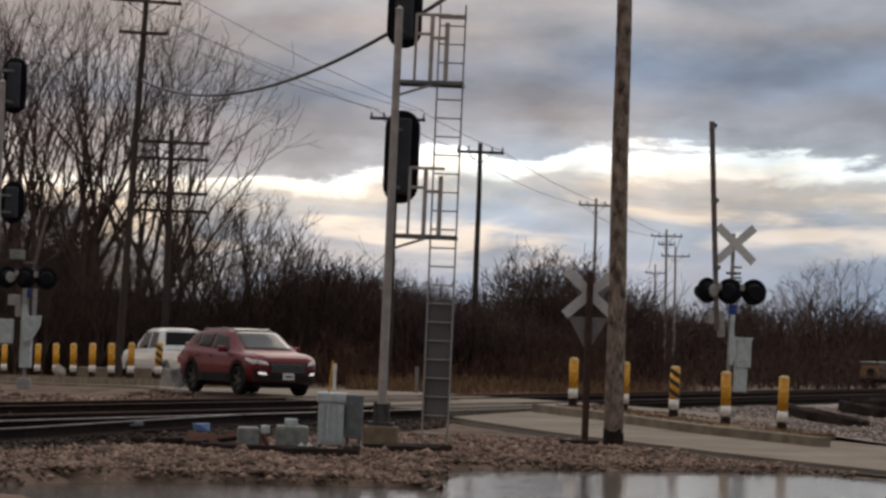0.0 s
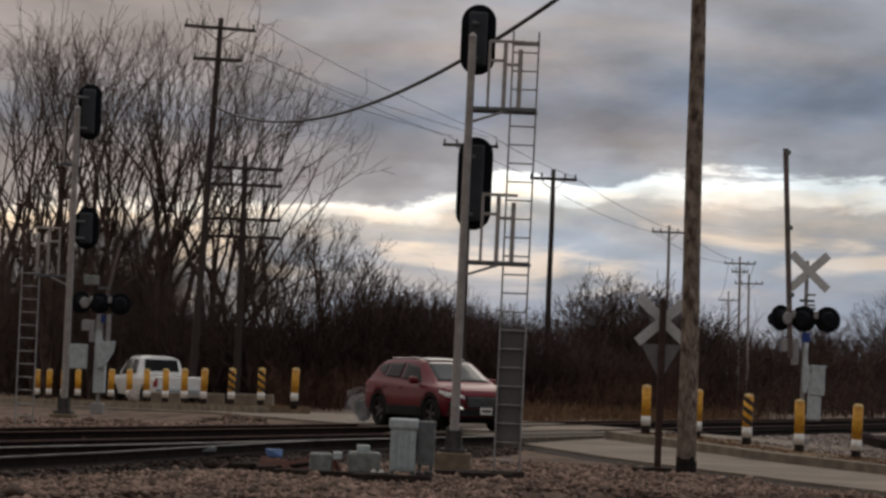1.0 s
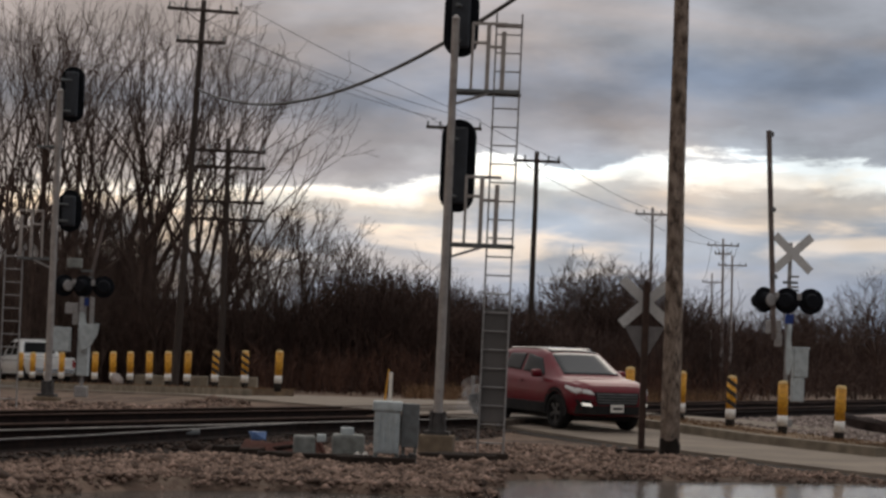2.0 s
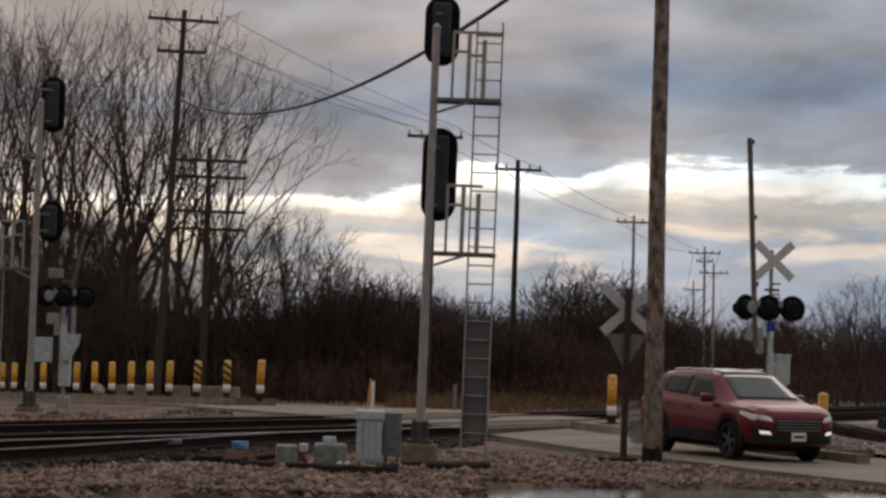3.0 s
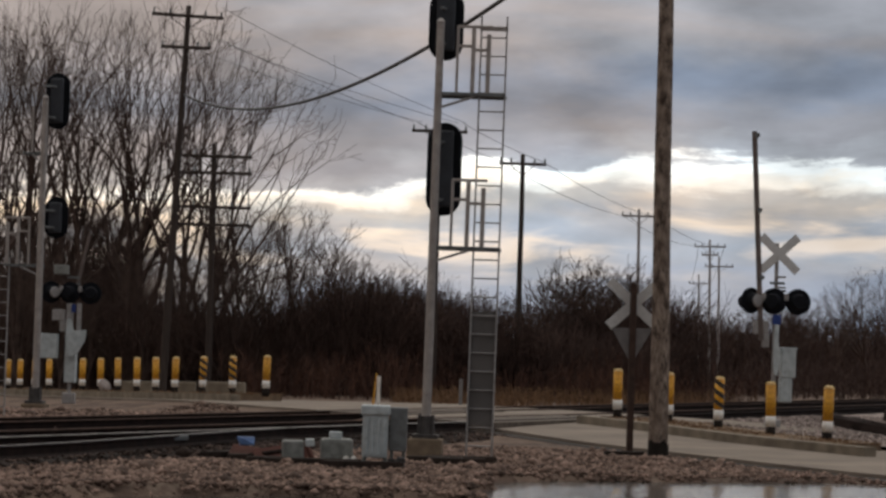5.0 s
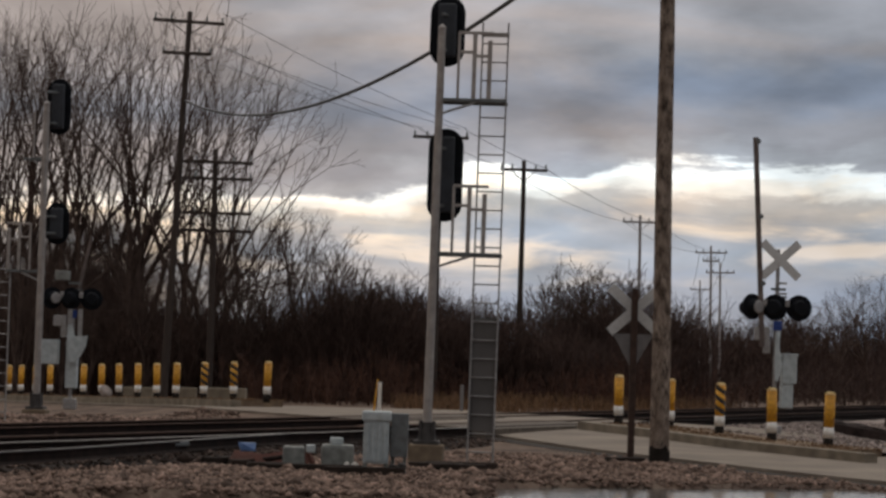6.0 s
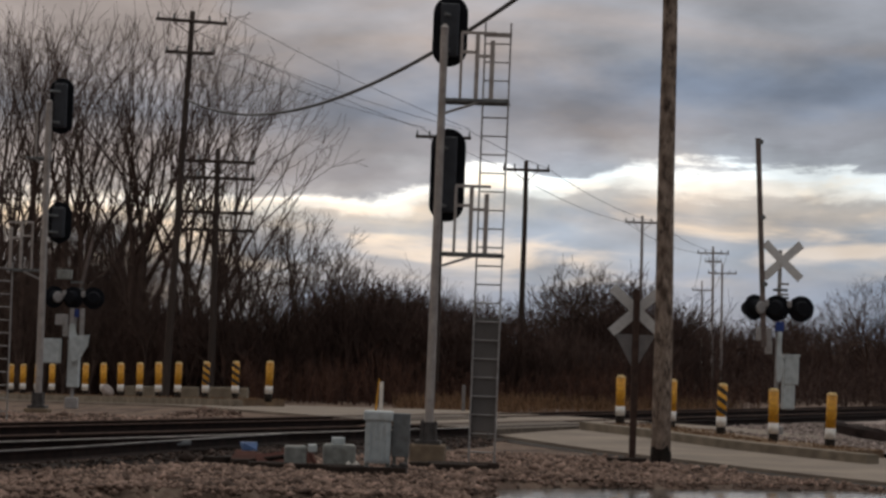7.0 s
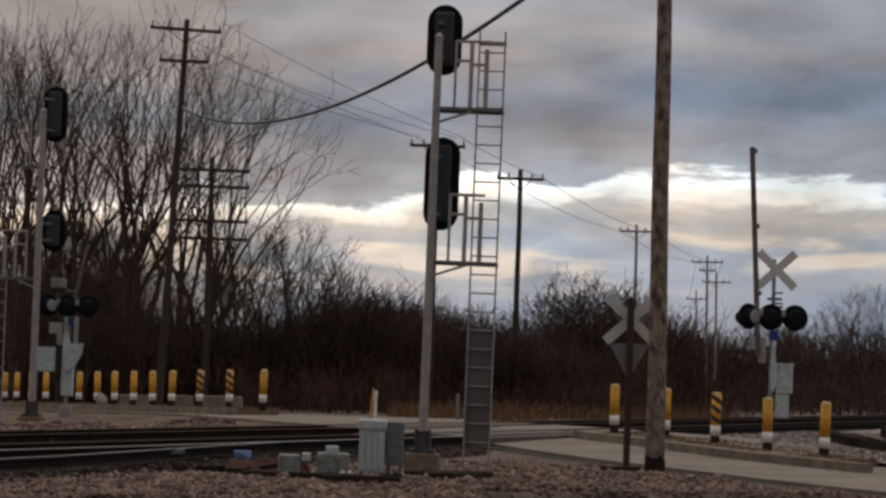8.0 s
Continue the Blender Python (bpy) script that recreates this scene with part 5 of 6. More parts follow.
def build_debris():
    # discarded ties beyond the end of the island
    old_tie(9.45, 58.4, 0.08, 3.2, -64, 4, "dark weathered railway tie lying in gravel")
    for x, y, lift, rz, ry in ((12.0, 66.4, 0.04, -62, 4), (12.6, 67.4, 0.06, -54, 5), (13.0, 66.0, 0.0, -70, 3), (12.7, 67.0, 0.24, -48, -5), (12.3, 65.2, 0.0, -20, 6), (13.4, 68.2, 0.2, -85, 4)):
        old_tie(x, y, lift, 2.5, rz, ry, "split dark railway tie in a heap")
    # timber scraps round the machines and the signal foot
    for x, y, l, rz in ((0.35, 42.6, 1.1, 4), (-0.05, 42.2, 0.9, -6), (0.55, 43.1, 0.8, 10), (-2.7, 42.2, 1.3, 25), (3.3, 47.0, 0.7, 8), (-1.9, 40.55, 1.5, 3), (-1.1, 39.6, 1.2, -4),
                        (-2.5, 41.0, 0.9, 12), (0.3, 41.6, 0.9, 2), (-3.3, 42.6, 1.2, 48)):
        t = thing("timber_scrap", pose(x, y, ground_z(x, y) - 0.02, 0, 0, rz), "dark rotten timber scrap lying in the gravel", "timber")
        bm = bmesh.new()
        box(bm, (0, 0, 0.06), (l, 0.22, 0.14), bevel=0.02)
        part("plank", bm, M_TIE, t)
    # pale plastic scraps
    for x, y, z, s, m, lab in ((-3.2, 44.4, -0.2, (0.26, 0.12, 0.14), M_BLUEPALE, "pale blue plastic scrap beside the rail"), (10.9, 63.0, -0.28, (0.3, 0.16, 0.1), M_WHITE, "crumpled white litter in the gravel"),
                               (-4.6, 43.2, -0.14, (0.2, 0.12, 0.08), M_BLUEPALE, "pale blue plastic scrap beside the rail")):
        t = thing("litter", pose(x, y, z, 0, 0, 20), lab, "litter")
        bm = bmesh.new()
        box(bm, (0, 0, s[2] / 2), s, bevel=0.02)
        for v in bm.verts:
            v.co += Vector((noise.noise(v.co * 9), noise.noise(v.co * 9 + Vector((5, 0, 0))), 0)) * 0.04
        part("sheet", bm, m, t)
    # slim marker post with a yellow tip beyond the road
    x, y = -1.62, 70.6
    t = thing("marker_post", pose(x, y, -0.05, 0, 0.5, 0), "slim white marker post in dry grass", "marker post")
    bm = bmesh.new()
    box(bm, (0, 0, 0.4), (0.1, 0.03, 0.85), bevel=0.006)
    part("post", bm, M_WHITE, t)
    bm = bmesh.new()
    cyl(bm, (-0.14, 0, 0), (-0.06, 0, 0.9), 0.03, 0.02, 8)
    part("stake", bm, M_YELLOW, t, "weathered yellow stake")
    x, y = 0.62, 76.0
    t = thing("marker_post", pose(x, y, -0.1), "short dull grey marker post in dry grass", "marker post")
    bm = bmesh.new()
    box(bm, (0, 0, 0.4), (0.1, 0.03, 0.8), bevel=0.006)
    part("post", bm, M_SIGNBACK, t)


def build_plates():
    rusty = mat("red_rusty_plate", (0.10, 0.042, 0.032), (0.06, 0.026, 0.02), 0.85, scale=5, bump=0.4)
    for x, y, z, l, w, rz, ry, rx in ((-2.5, 41.7, 0.10, 0.75, 0.42, 14, -9, 30), (-2.95, 42.2, 0.10, 0.7, 0.36, -8, 6, 24), (-2.25, 42.0, 0.12, 0.5, 0.34, 30, 12, 36)):
        t = thing("rusty_plate", pose(x, y, ground_z(x, y) + z, rx, ry, rz), "bent reddish rusty steel plate beside the rail", "steel plate", "rusty plates")
        bm = bmesh.new()
        box(bm, (0, 0, 0.02), (l, w, 0.04), bevel=0.008)
        box(bm, (l * 0.45, 0, 0.07), (l * 0.1, w * 0.9, 0.09), bevel=0.01)
        part("plate", bm, rusty, t)
    # stubs of cable and conduit at the feet of the cases
    for x, y, r, m, lab in ((-0.72, 39.72, 0.07, M_CASTING, "dark cable gland on the ground"), (-0.58, 39.7, 0.08, M_CASTING, "dark cable gland on the ground"), (-1.22, 39.78, 0.05, M_WHITE, "pale broken conduit stub"), (-1.42, 40.3, 0.05, M_WHITE, "pale broken conduit stub"), (-1.95, 40.7, 0.045, M_WHITE, "pale broken conduit stub")):
        t = thing("conduit_stub", pose(x, y, ground_z(x, y) - 0.03, 8, 6, 0), lab, "conduit", "conduit stubs")
        bm = bmesh.new()
        cyl(bm, (0, 0, 0), (0.02, 0, r * 2.6), r, r * 0.8, 12)
        cyl(bm, (0, 0, r * 1.2), (0.02, 0, r * 1.6), r * 1.15, r * 1.15, 12)
        part("stub", bm, m, t)


def build_machine():
    """The back of a rusty track machine parked far along the rails."""
    t = thing("track_machine", pose(25.5, 136, -0.25, 0, 0, -24) @ Matrix.Scale(0.66, 4), "rusty track maintenance machine parked on rails", "rail vehicle")
    ochre = mat("faded_ochre_paint", (0.34, 0.20, 0.10), (0.20, 0.11, 0.06), 0.6, scale=2, spots=(0.09, 0.045, 0.03), spot_scale=3)
    rust = mat("machine_rust", (0.24, 0.075, 0.04), (0.12, 0.045, 0.03), 0.7, scale=2, spots=(0.5, 0.42, 0.36), spot_scale=2.5, spot_amt=0.6)
    bm = bmesh.new()
    box(bm, (0, 0, 0.62), (4.4, 3.6, 0.3), bevel=0.06)
    part("chassis", bm, M_RAILSIDE, t)
    for xc, m in ((-1.4, ochre), (0.75, rust)):
        bm = bmesh.new()
        box(bm, (xc, 0, 1.35), (1.5, 2.4, 1.15), bevel=0.12)
        h = part("housing", bm, m, t, "faded rusty painted engine housing")
        bm = bmesh.new()
        box(bm, (xc, 0, 2.02), (1.62, 2.6, 0.2), bevel=0.08)
        part("canopy", bm, M_SIGNBACK, h, "pale dirty canopy")
        bm = bmesh.new()
        cyl(bm, (xc + 0.1, -1.26, 1.3), (xc + 0.1, -1.18, 1.3), 0.3, n=20)
        part("vent", bm, M_BLACK, h, "dark round opening")
    for xx in (-1.6, 1.2):
        for yy in (-1.2, 1.2):
            bm = bmesh.new()
            cyl(bm, (xx - 0.07, yy, 0.42), (xx + 0.07, yy, 0.42), 0.42, n=24)
            part("wheel", bm, M_BLACK, t)


build_woods()
build_verge()
build_stones()
build_debris()
build_plates()
build_machine()


# ---------------------------------------------------------------- vehicles
def paint(name, col, rough=0.22, coat=0.8, dirt=(0.12, 0.09, 0.07), metal=0.0):
    m = mat(name, col, tuple(c * 0.85 for c in col), rough, metal, scale=2.5, spots=dirt, spot_scale=2.0, spot_amt=0.22)
    b = m.node_tree.nodes["Principled BSDF"]
    b.inputs["Coat Weight"].default_value, b.inputs["Coat Roughness"].default_value = coat, 0.08
    return m


def glass(name, tint):
    m = mat(name, tint, tint, 0.06, 0.0, scale=2)
    b = m.node_tree.nodes["Principled BSDF"]
    b.inputs["IOR"].default_value = 1.5
    b.inputs["Specular IOR Level"].default_value = 0.4
    return m


M_RED = paint("dark_red_paint", (0.145, 0.005, 0.013), 0.34, 0.12, (0.08, 0.016, 0.018), 0.2)
M_RED.node_tree.nodes["Principled BSDF"].inputs["Specular IOR Level"].default_value = 0.3
M_TRUCK = paint("white_truck_paint", (0.82, 0.81, 0.79), 0.3, 0.8, (0.4, 0.37, 0.33))
M_GLASS = glass("tinted_glass", (0.012, 0.013, 0.014))
M_CLAD = mat("black_plastic_cladding", (0.025, 0.024, 0.024), (0.018, 0.017, 0.017), 0.85, scale=4, spots=(0.09, 0.075, 0.06), spot_scale=3, spot_amt=0.12)
M_TYRE = mat("tyre_rubber", (0.02, 0.019, 0.018), (0.014, 0.013, 0.013), 0.85, scale=9, spots=(0.07, 0.06, 0.05), spot_scale=5, spot_amt=0.3)
M_RIM = mat("alloy_rim", (0.10, 0.097, 0.095), (0.06, 0.058, 0.056), 0.4, 0.8, scale=8)
M_CHROME = mat("chrome_trim", (0.5, 0.5, 0.5), (0.38, 0.38, 0.38), 0.25, 0.9, scale=8)
M_DARKGLASS = mat("dark_privacy_glass", (0.008, 0.008, 0.009), None, 0.15, scale=2)
M_DARKGLASS.node_tree.nodes["Principled BSDF"].inputs["Specular IOR Level"].default_value = 0.2
M_TAIL = mat("red_lamp_glass", (0.32, 0.02, 0.02), (0.2, 0.012, 0.012), 0.15, scale=6)


def lamp_glass(name, strength):
    m = mat(name, (0.75, 0.74, 0.72), (0.6, 0.59, 0.57), 0.1, 0.0, scale=6)
    b = m.node_tree.nodes["Principled BSDF"]
    b.inputs["Emission Color"].default_value, b.inputs["Emission Strength"].default_value = (1.0, 0.93, 0.82, 1), strength
    return m


M_HEAD = lamp_glass("headlamp_glass", 0.0)
M_FOG = lamp_glass("lit_fog_lamp", 0.5)


class Shell:
    """A car body from stations: x, half width, sill, belt height, roof half width, roof height."""

    def __init__(self, stations, wheels, arch=0.42, wheel_z=0.36):
        self.t = np.array(stations, float)
        self.wheels, self.arch, self.wz = wheels, arch, wheel_z

    def at(self, x):
        return [float(np.interp(x, self.t[:, 0], self.t[:, i])) for i in range(1, 6)]

    def section(self, x):
        w, zs, zb, yr, zr = self.at(x)
        pts = [(0.0, zs - 0.02), (0.78 * w, zs), (0.95 * w, zs + 0.05), (0.985 * w, zs + 0.22), (1.0 * w, (zs + zb) / 2 + 0.06), (0.99 * w, zb - 0.10), (0.955 * w, zb - 0.01), (0.925 * w, zb + 0.012)]
        h = zr - zb
        y0 = 0.925 * w
        for f in (0.25, 0.5, 0.72, 0.86):
            pts.append((y0 + (yr - y0) * f ** 1.15, zb + h * f))
        pts += [(yr * 0.93, zb + h * 0.94), (yr * 0.72, zb + h * 0.98), (yr * 0.4, zr - 0.004 * h), (0.0, zr)]
        low = 0.0
        for xw in self.wheels:
            d = abs(x - xw)
            if d < self.arch:
                low = max(low, self.wz + math.sqrt(self.arch ** 2 - d * d))
        return [(y, max(z, low) if y > 0.05 or low == 0 else max(z, low)) for y, z in pts]

    def half(self, x, z):
        """Half width of the body at x and height z, on its outside."""
        p = self.section(x)[3:]
        zs, ys = [q[1] for q in p], [q[0] for q in p]
        return float(np.interp(z, zs, ys, right=0.0))

    def top(self, x, y):
        p = self.section(x)[6:][::-1]
        return float(np.interp(abs(y), [q[0] for q in p], [q[1] for q in p]))

    def nose(self, y, z, back=False):
        """x of the front (or rear) surface at y and z."""
        e = self.t[0, 0] if back else self.t[-1, 0]
        m = e * 0.6
        if self.half(e, z) >= abs(y):
            return e
        a, b = m, e
        for _ in range(24):
            c = (a + b) / 2
            if self.half(c, z) >= abs(y):
                a = c
            else:
                b = c
        return a

    def body(self):
        xs = set(self.t[:, 0])
        for xw in self.wheels:
            for f in (-1.0, -0.985, -0.94, -0.85, -0.7, -0.5, -0.25, 0, 0.25, 0.5, 0.7, 0.85, 0.94, 0.985, 1.0):
                xs.add(xw + f * self.arch)
        xs |= set(np.linspace(self.t[0, 0], self.t[-1, 0], 40))
        xs = sorted(xs)
        bm = bmesh.new()
        rows = []
        for x in xs:
            s = self.section(x)
            ring = [bm.verts.new((x, -y, z)) for y, z in s] + [bm.verts.new((x, y, z)) for y, z in s[-2:0:-1]]
            rows.append(ring)
        k = len(rows[0])
        for a, b in zip(rows, rows[1:]):
            for j in range(k):
                bm.faces.new((a[j], b[j], b[(j + 1) % k], a[(j + 1) % k]))
        bm.faces.new(rows[0])
        bm.faces.new(rows[-1][::-1])
        bmesh.ops.remove_doubles(bm, verts=bm.verts[:], dist=0.0005)
        bmesh.ops.recalc_face_normals(bm, faces=bm.faces[:])
        return bm

    def patch(self, corners, side, kind="side", off=0.006, n=8, thick=0.012):
        """A curved plate on the surface. corners: four points, in (x, z) for the sides, (x, y) for the top, (y, z) for the ends."""
        bm = bmesh.new()
        c = [Vector((*p, 0)) for p in corners]

        def place(u, v, o):
            p = (c[0] * (1 - u) + c[1] * u) * (1 - v) + (c[3] * (1 - u) + c[2] * u) * v
            if kind == "side":
                return (p.x, side * (self.half(p.x, p.y) + o), p.y)
            if kind == "top":
                return (p.x + o * 0.5, p.y, self.top(p.x, p.y) + o)
            if kind == "front":
                return (self.nose(p.x, p.y) + o, p.x, p.y)
            return (self.nose(p.x, p.y, True) - o, p.x, p.y)

        g = {}
        for i in range(n + 1):
            for j in range(n + 1):
                for l, o in ((0, off), (1, off - thick)):
                    g[i, j, l] = bm.verts.new(place(i / n, j / n, o))
        for i in range(n):
            for j in range(n):
                bm.faces.new((g[i, j, 0], g[i + 1, j, 0], g[i + 1, j + 1, 0], g[i, j + 1, 0]))
        for i in range(n):
            for j in (0, n):
                bm.faces.new((g[i, j, 0], g[i + 1, j, 0], g[i + 1, j, 1], g[i, j, 1]))
                bm.faces.new((g[j, i, 0], g[j, i + 1, 0], g[j, i + 1, 1], g[j, i, 1]))
        bmesh.ops.recalc_face_normals(bm, faces=bm.faces[:])
        return bm


def wheel(car, x, y, r, width):
    s = 1 if y > 0 else -1
    w = new("wheel")
    w.parent = car
    w.matrix_basis = pose(x, y, r)
    bm = bmesh.new()
    prof = [(-width / 2, r * 0.66), (-width / 2 * 0.98, r * 0.9), (-width / 2 * 0.75, r * 0.985), (0, r), (width / 2 * 0.75, r * 0.985), (width / 2 * 0.98, r * 0.9), (width / 2, r * 0.66)]
    k = 32
    rows = [[bm.verts.new((q * math.cos(2 * math.pi * i / k), a, q * math.sin(2 * math.pi * i / k))) for a, q in prof] for i in range(k)]
    for i in range(k):
        for j in range(len(prof) - 1):
            bm.faces.new((rows[i][j], rows[(i + 1) % k][j], rows[(i + 1) % k][j + 1], rows[i][j + 1]))
        bm.faces.new((rows[i][0], rows[(i + 1) % k][0], rows[(i + 1) % k][-1], rows[i][-1]))
    bmesh.ops.recalc_face_normals(bm, faces=bm.faces[:])
    part("tyre", bm, M_TYRE, w, smooth=True)
    bm = bmesh.new()
    f = s * width * 0.36
    cyl(bm, (0, f - s * 0.05, 0), (0, f, 0), 0.07, 0.06, 16)
    for i in range(5):
        a = 2 * math.pi * i / 5
        for da in (-0.13, 0.13):
            box(bm, (r * 0.36, f - s * 0.01, 0), (r * 0.56, 0.035, 0.045), pose(0, 0, 0, 0, math.degrees(a + da), 0), bevel=0.008)
    k = 28
    a0 = [[bm.verts.new((q * math.cos(2 * math.pi * i / k), yy, q * math.sin(2 * math.pi * i / k))) for q, yy in ((r * 0.67, f), (r * 0.6, f + s * 0.004), (r * 0.58, f - s * 0.12))] for i in range(k)]
    for i in range(k):
        for j in range(2):
            bm.faces.new((a0[i][j], a0[(i + 1) % k][j], a0[(i + 1) % k][j + 1], a0[i][j + 1]))
    part("rim", bm, M_RIM, w, "grey five-spoke alloy rim")
    bm = bmesh.new()
    cyl(bm, (0, f - s * 0.13, 0), (0, f - s * 0.12, 0), r * 0.62, n=24)
    part("brake_disc", bm, M_BLACK, w)
    return w


def arch_trim(car, shell, xw, side, r0, r1, wz):
    bm = bmesh.new()
    k = 18
    rows = []
    for i in range(k + 1):
        a = math.radians(-8 + 196 * i / k)
        row = []
        for q, o in ((r0, -0.10), (r0, 0.012), (r1, 0.014), (r1, -0.01)):
            x, z = xw + q * math.cos(a), wz + q * math.sin(a)
            zz = max(z, 0.4)
            row.append(bm.verts.new((x, side * (shell_side(shell, x, zz) + o), z)))
        rows.append(row)
    for a, b in zip(rows, rows[1:]):
        for j in range(3):
            bm.faces.new((a[j], b[j], b[j + 1], a[j + 1]))
    bmesh.ops.recalc_face_normals(bm, faces=bm.faces[:])
    part("arch_trim", bm, M_CLAD, car, "black wheel arch trim")


def shell_side(shell, x, z):
    w, zs, zb, yr, zr = shell.at(x)
    return 0.985 * w if z < zb - 0.1 else shell.half(x, z)


def red_suv():
    car = thing("sport_utility_vehicle", pose(0, 0, 0), "dark red sport utility vehicle with black lower cladding", "car")
    sh = Shell([(-2.34, .70, .50, .92, .60, .95), (-2.29, .82, .44, .99, .68, 1.04), (-2.2, .885, .38, 1.03, .70, 1.13), (-2.05, .915, .34, 1.06, .67, 1.28), (-1.88, .93, .32, 1.07, .64, 1.43),
                (-1.66, .94, .31, 1.07, .62, 1.535), (-1.1, .945, .30, 1.055, .62, 1.59), (-0.4, .945, .30, 1.03, .63, 1.61), (0.1, .945, .30, 1.015, .63, 1.60), (0.4, .945, .30, 1.005, .62, 1.55),
                (0.9, .945, .30, 1.0, .66, 1.28), (1.28, .94, .30, 1.0, .74, 1.08), (1.42, .935, .30, .985, .76, 1.05), (1.85, .915, .31, .965, .70, 1.03), (2.1, .875, .32, .915, .62, .985),
                (2.24, .80, .34, .86, .54, .93), (2.32, .70, .37, .79, .48, .85), (2.36, .56, .42, .70, .42, .74)], (-1.35, 1.35), 0.42, 0.365)
    part("body", sh.body(), M_RED, car, smooth=True)
    P = sh.patch
    part("windscreen", P([(1.22, -0.66), (1.22, 0.66), (0.46, 0.56), (0.46, -0.56)], 1, "top", 0.008, 10), M_GLASS, car, "sloping windscreen", smooth=True)
    part("sunroof", P([(0.42, -0.54), (0.42, 0.54), (-1.0, 0.50), (-1.0, -0.50)], 1, "top", 0.006, 10), M_DARKGLASS, car, smooth=True)
    for s in (-1, 1):
        part("front_window", P([(-0.32, 1.12), (0.72, 1.07), (0.34, 1.40), (-0.32, 1.48)], s), M_DARKGLASS, car, smooth=True)
        part("rear_window", P([(-1.22, 1.16), (-0.40, 1.125), (-0.40, 1.48), (-1.18, 1.46)], s), M_DARKGLASS, car, smooth=True)
        part("quarter_window", P([(-1.74, 1.33), (-1.28, 1.17), (-1.25, 1.46), (-1.66, 1.41)], s), M_DARKGLASS, car, smooth=True)
        part("sill_cladding", P([(-0.93, 0.31), (0.93, 0.31), (0.93, 0.53), (-0.93, 0.53)], s, "side", 0.012, 8), M_CLAD, car, "black sill cladding", smooth=True)
        for x in (-1.35, 1.35):
            arch_trim(car, sh, x, s, 0.40, 0.49, 0.365)
        for x in (-0.22, -1.05):
            bm = bmesh.new()
            box(bm, (x, s * (sh.half(x, 0.93) + 0.025), 0.93), (0.2, 0.03, 0.035), bevel=0.01)
            part("door_handle", bm, M_RED, car)
        m = new("door_mirror")
        m.parent = car
        bm = bmesh.new()
        box(bm, (0.66, s * 1.03, 1.10), (0.17, 0.2, 0.16), bevel=0.05)
        box(bm, (0.68, s * 0.93, 1.05), (0.08, 0.1, 0.05), bevel=0.015)
        part("mirror_shell", bm, M_RED, m, smooth=True)
        bm = bmesh.new()
        cyl(bm, (-1.4, s * 0.56, 1.565), (0.05, s * 0.58, 1.60), 0.018, n=8)
        part("roof_rail", bm, M_CHROME, car, "silver roof rail")
        # lamps
        part("headlamp", P([(s * 0.52, 0.74), (s * 0.84, 0.78), (s * 0.90, 0.885), (s * 0.60, 0.83)], s, "front", 0.008, 6), M_HEAD, car, "clear headlamp glass", smooth=True)
        part("headlamp_wing", P([(1.74, 0.865), (2.17, 0.75), (2.2, 0.85), (1.78, 0.915)], s, "side", 0.008, 8), M_HEAD, car, "headlamp glass swept back along the wing", smooth=True)
        part("fog_recess", P([(s * 0.52, 0.47), (s * 0.80, 0.48), (s * 0.88, 0.66), (s * 0.62, 0.64)], s, "front", 0.006, 6), M_CLAD, car, "black fog lamp recess", smooth=True)
        part("fog_lamp", P([(s * 0.57, 0.515), (s * 0.76, 0.525), (s * 0.78, 0.585), (s * 0.62, 0.575)], s, "front", 0.016, 4), M_FOG, car, "lit fog lamp", smooth=True)
        part("tail_lamp", P([(-2.22, 0.90), (-1.98, 0.97), (-2.02, 1.05), (-2.26, 1.0)], s, "side", 0.008, 5), M_TAIL, car, smooth=True)
    part("grille", P([(-0.46, 0.55), (0.46, 0.55), (0.54, 0.80), (-0.54, 0.80)], 1, "front", 0.008, 8), M_CLAD, car, "dark grille")
    for z in (0.60, 0.655, 0.71, 0.765):
        part("grille_bar", P([(-0.47, z - 0.011), (0.47, z - 0.011), (0.48, z + 0.011), (-0.48, z + 0.011)], 1, "front", 0.02, 8), M_DARKBOX, car, "dull grey grille bar")
    part("lower_bumper", P([(-0.86, 0.36), (0.86, 0.36), (0.84, 0.53), (-0.84, 0.53)], 1, "front", 0.012, 12), M_CLAD, car, "black lower bumper", smooth=True)
    bm = bmesh.new()
    box(bm, (2.385, 0, 0.485), (0.02, 0.31, 0.155), bevel=0.008)
    pl = part("number_plate", bm, M_WHITE, car, "pale plate with an unreadable dark line")
    bm = bmesh.new()
    box(bm, (2.397, 0, 0.485), (0.006, 0.22, 0.045))
    part("plate_bar", bm, M_CLAD, pl)
    bm = bmesh.new()
    box(bm, (-0.0, 0, 0.26), (3.6, 1.3, 0.12), bevel=0.04)
    part("underbody", bm, M_CLAD, car)
    for x in (-1.35, 1.35):
        for y in (-0.815, 0.815):
            wheel(car, x * 0.97, y, 0.365, 0.235)
    # a short, tall body on those wheels
    fit = Matrix.Translation((0, 0, 0.365)) @ Matrix.Diagonal((0.97, 1, 1.04, 1)) @ Matrix.Translation((0, 0, -0.365))
    for o in car.children_recursive:
        if o.type == "MESH" and not o.name.startswith("wheel") and not (o.parent and o.parent.name.startswith("wheel")):
            o.data.transform(fit)
    return car


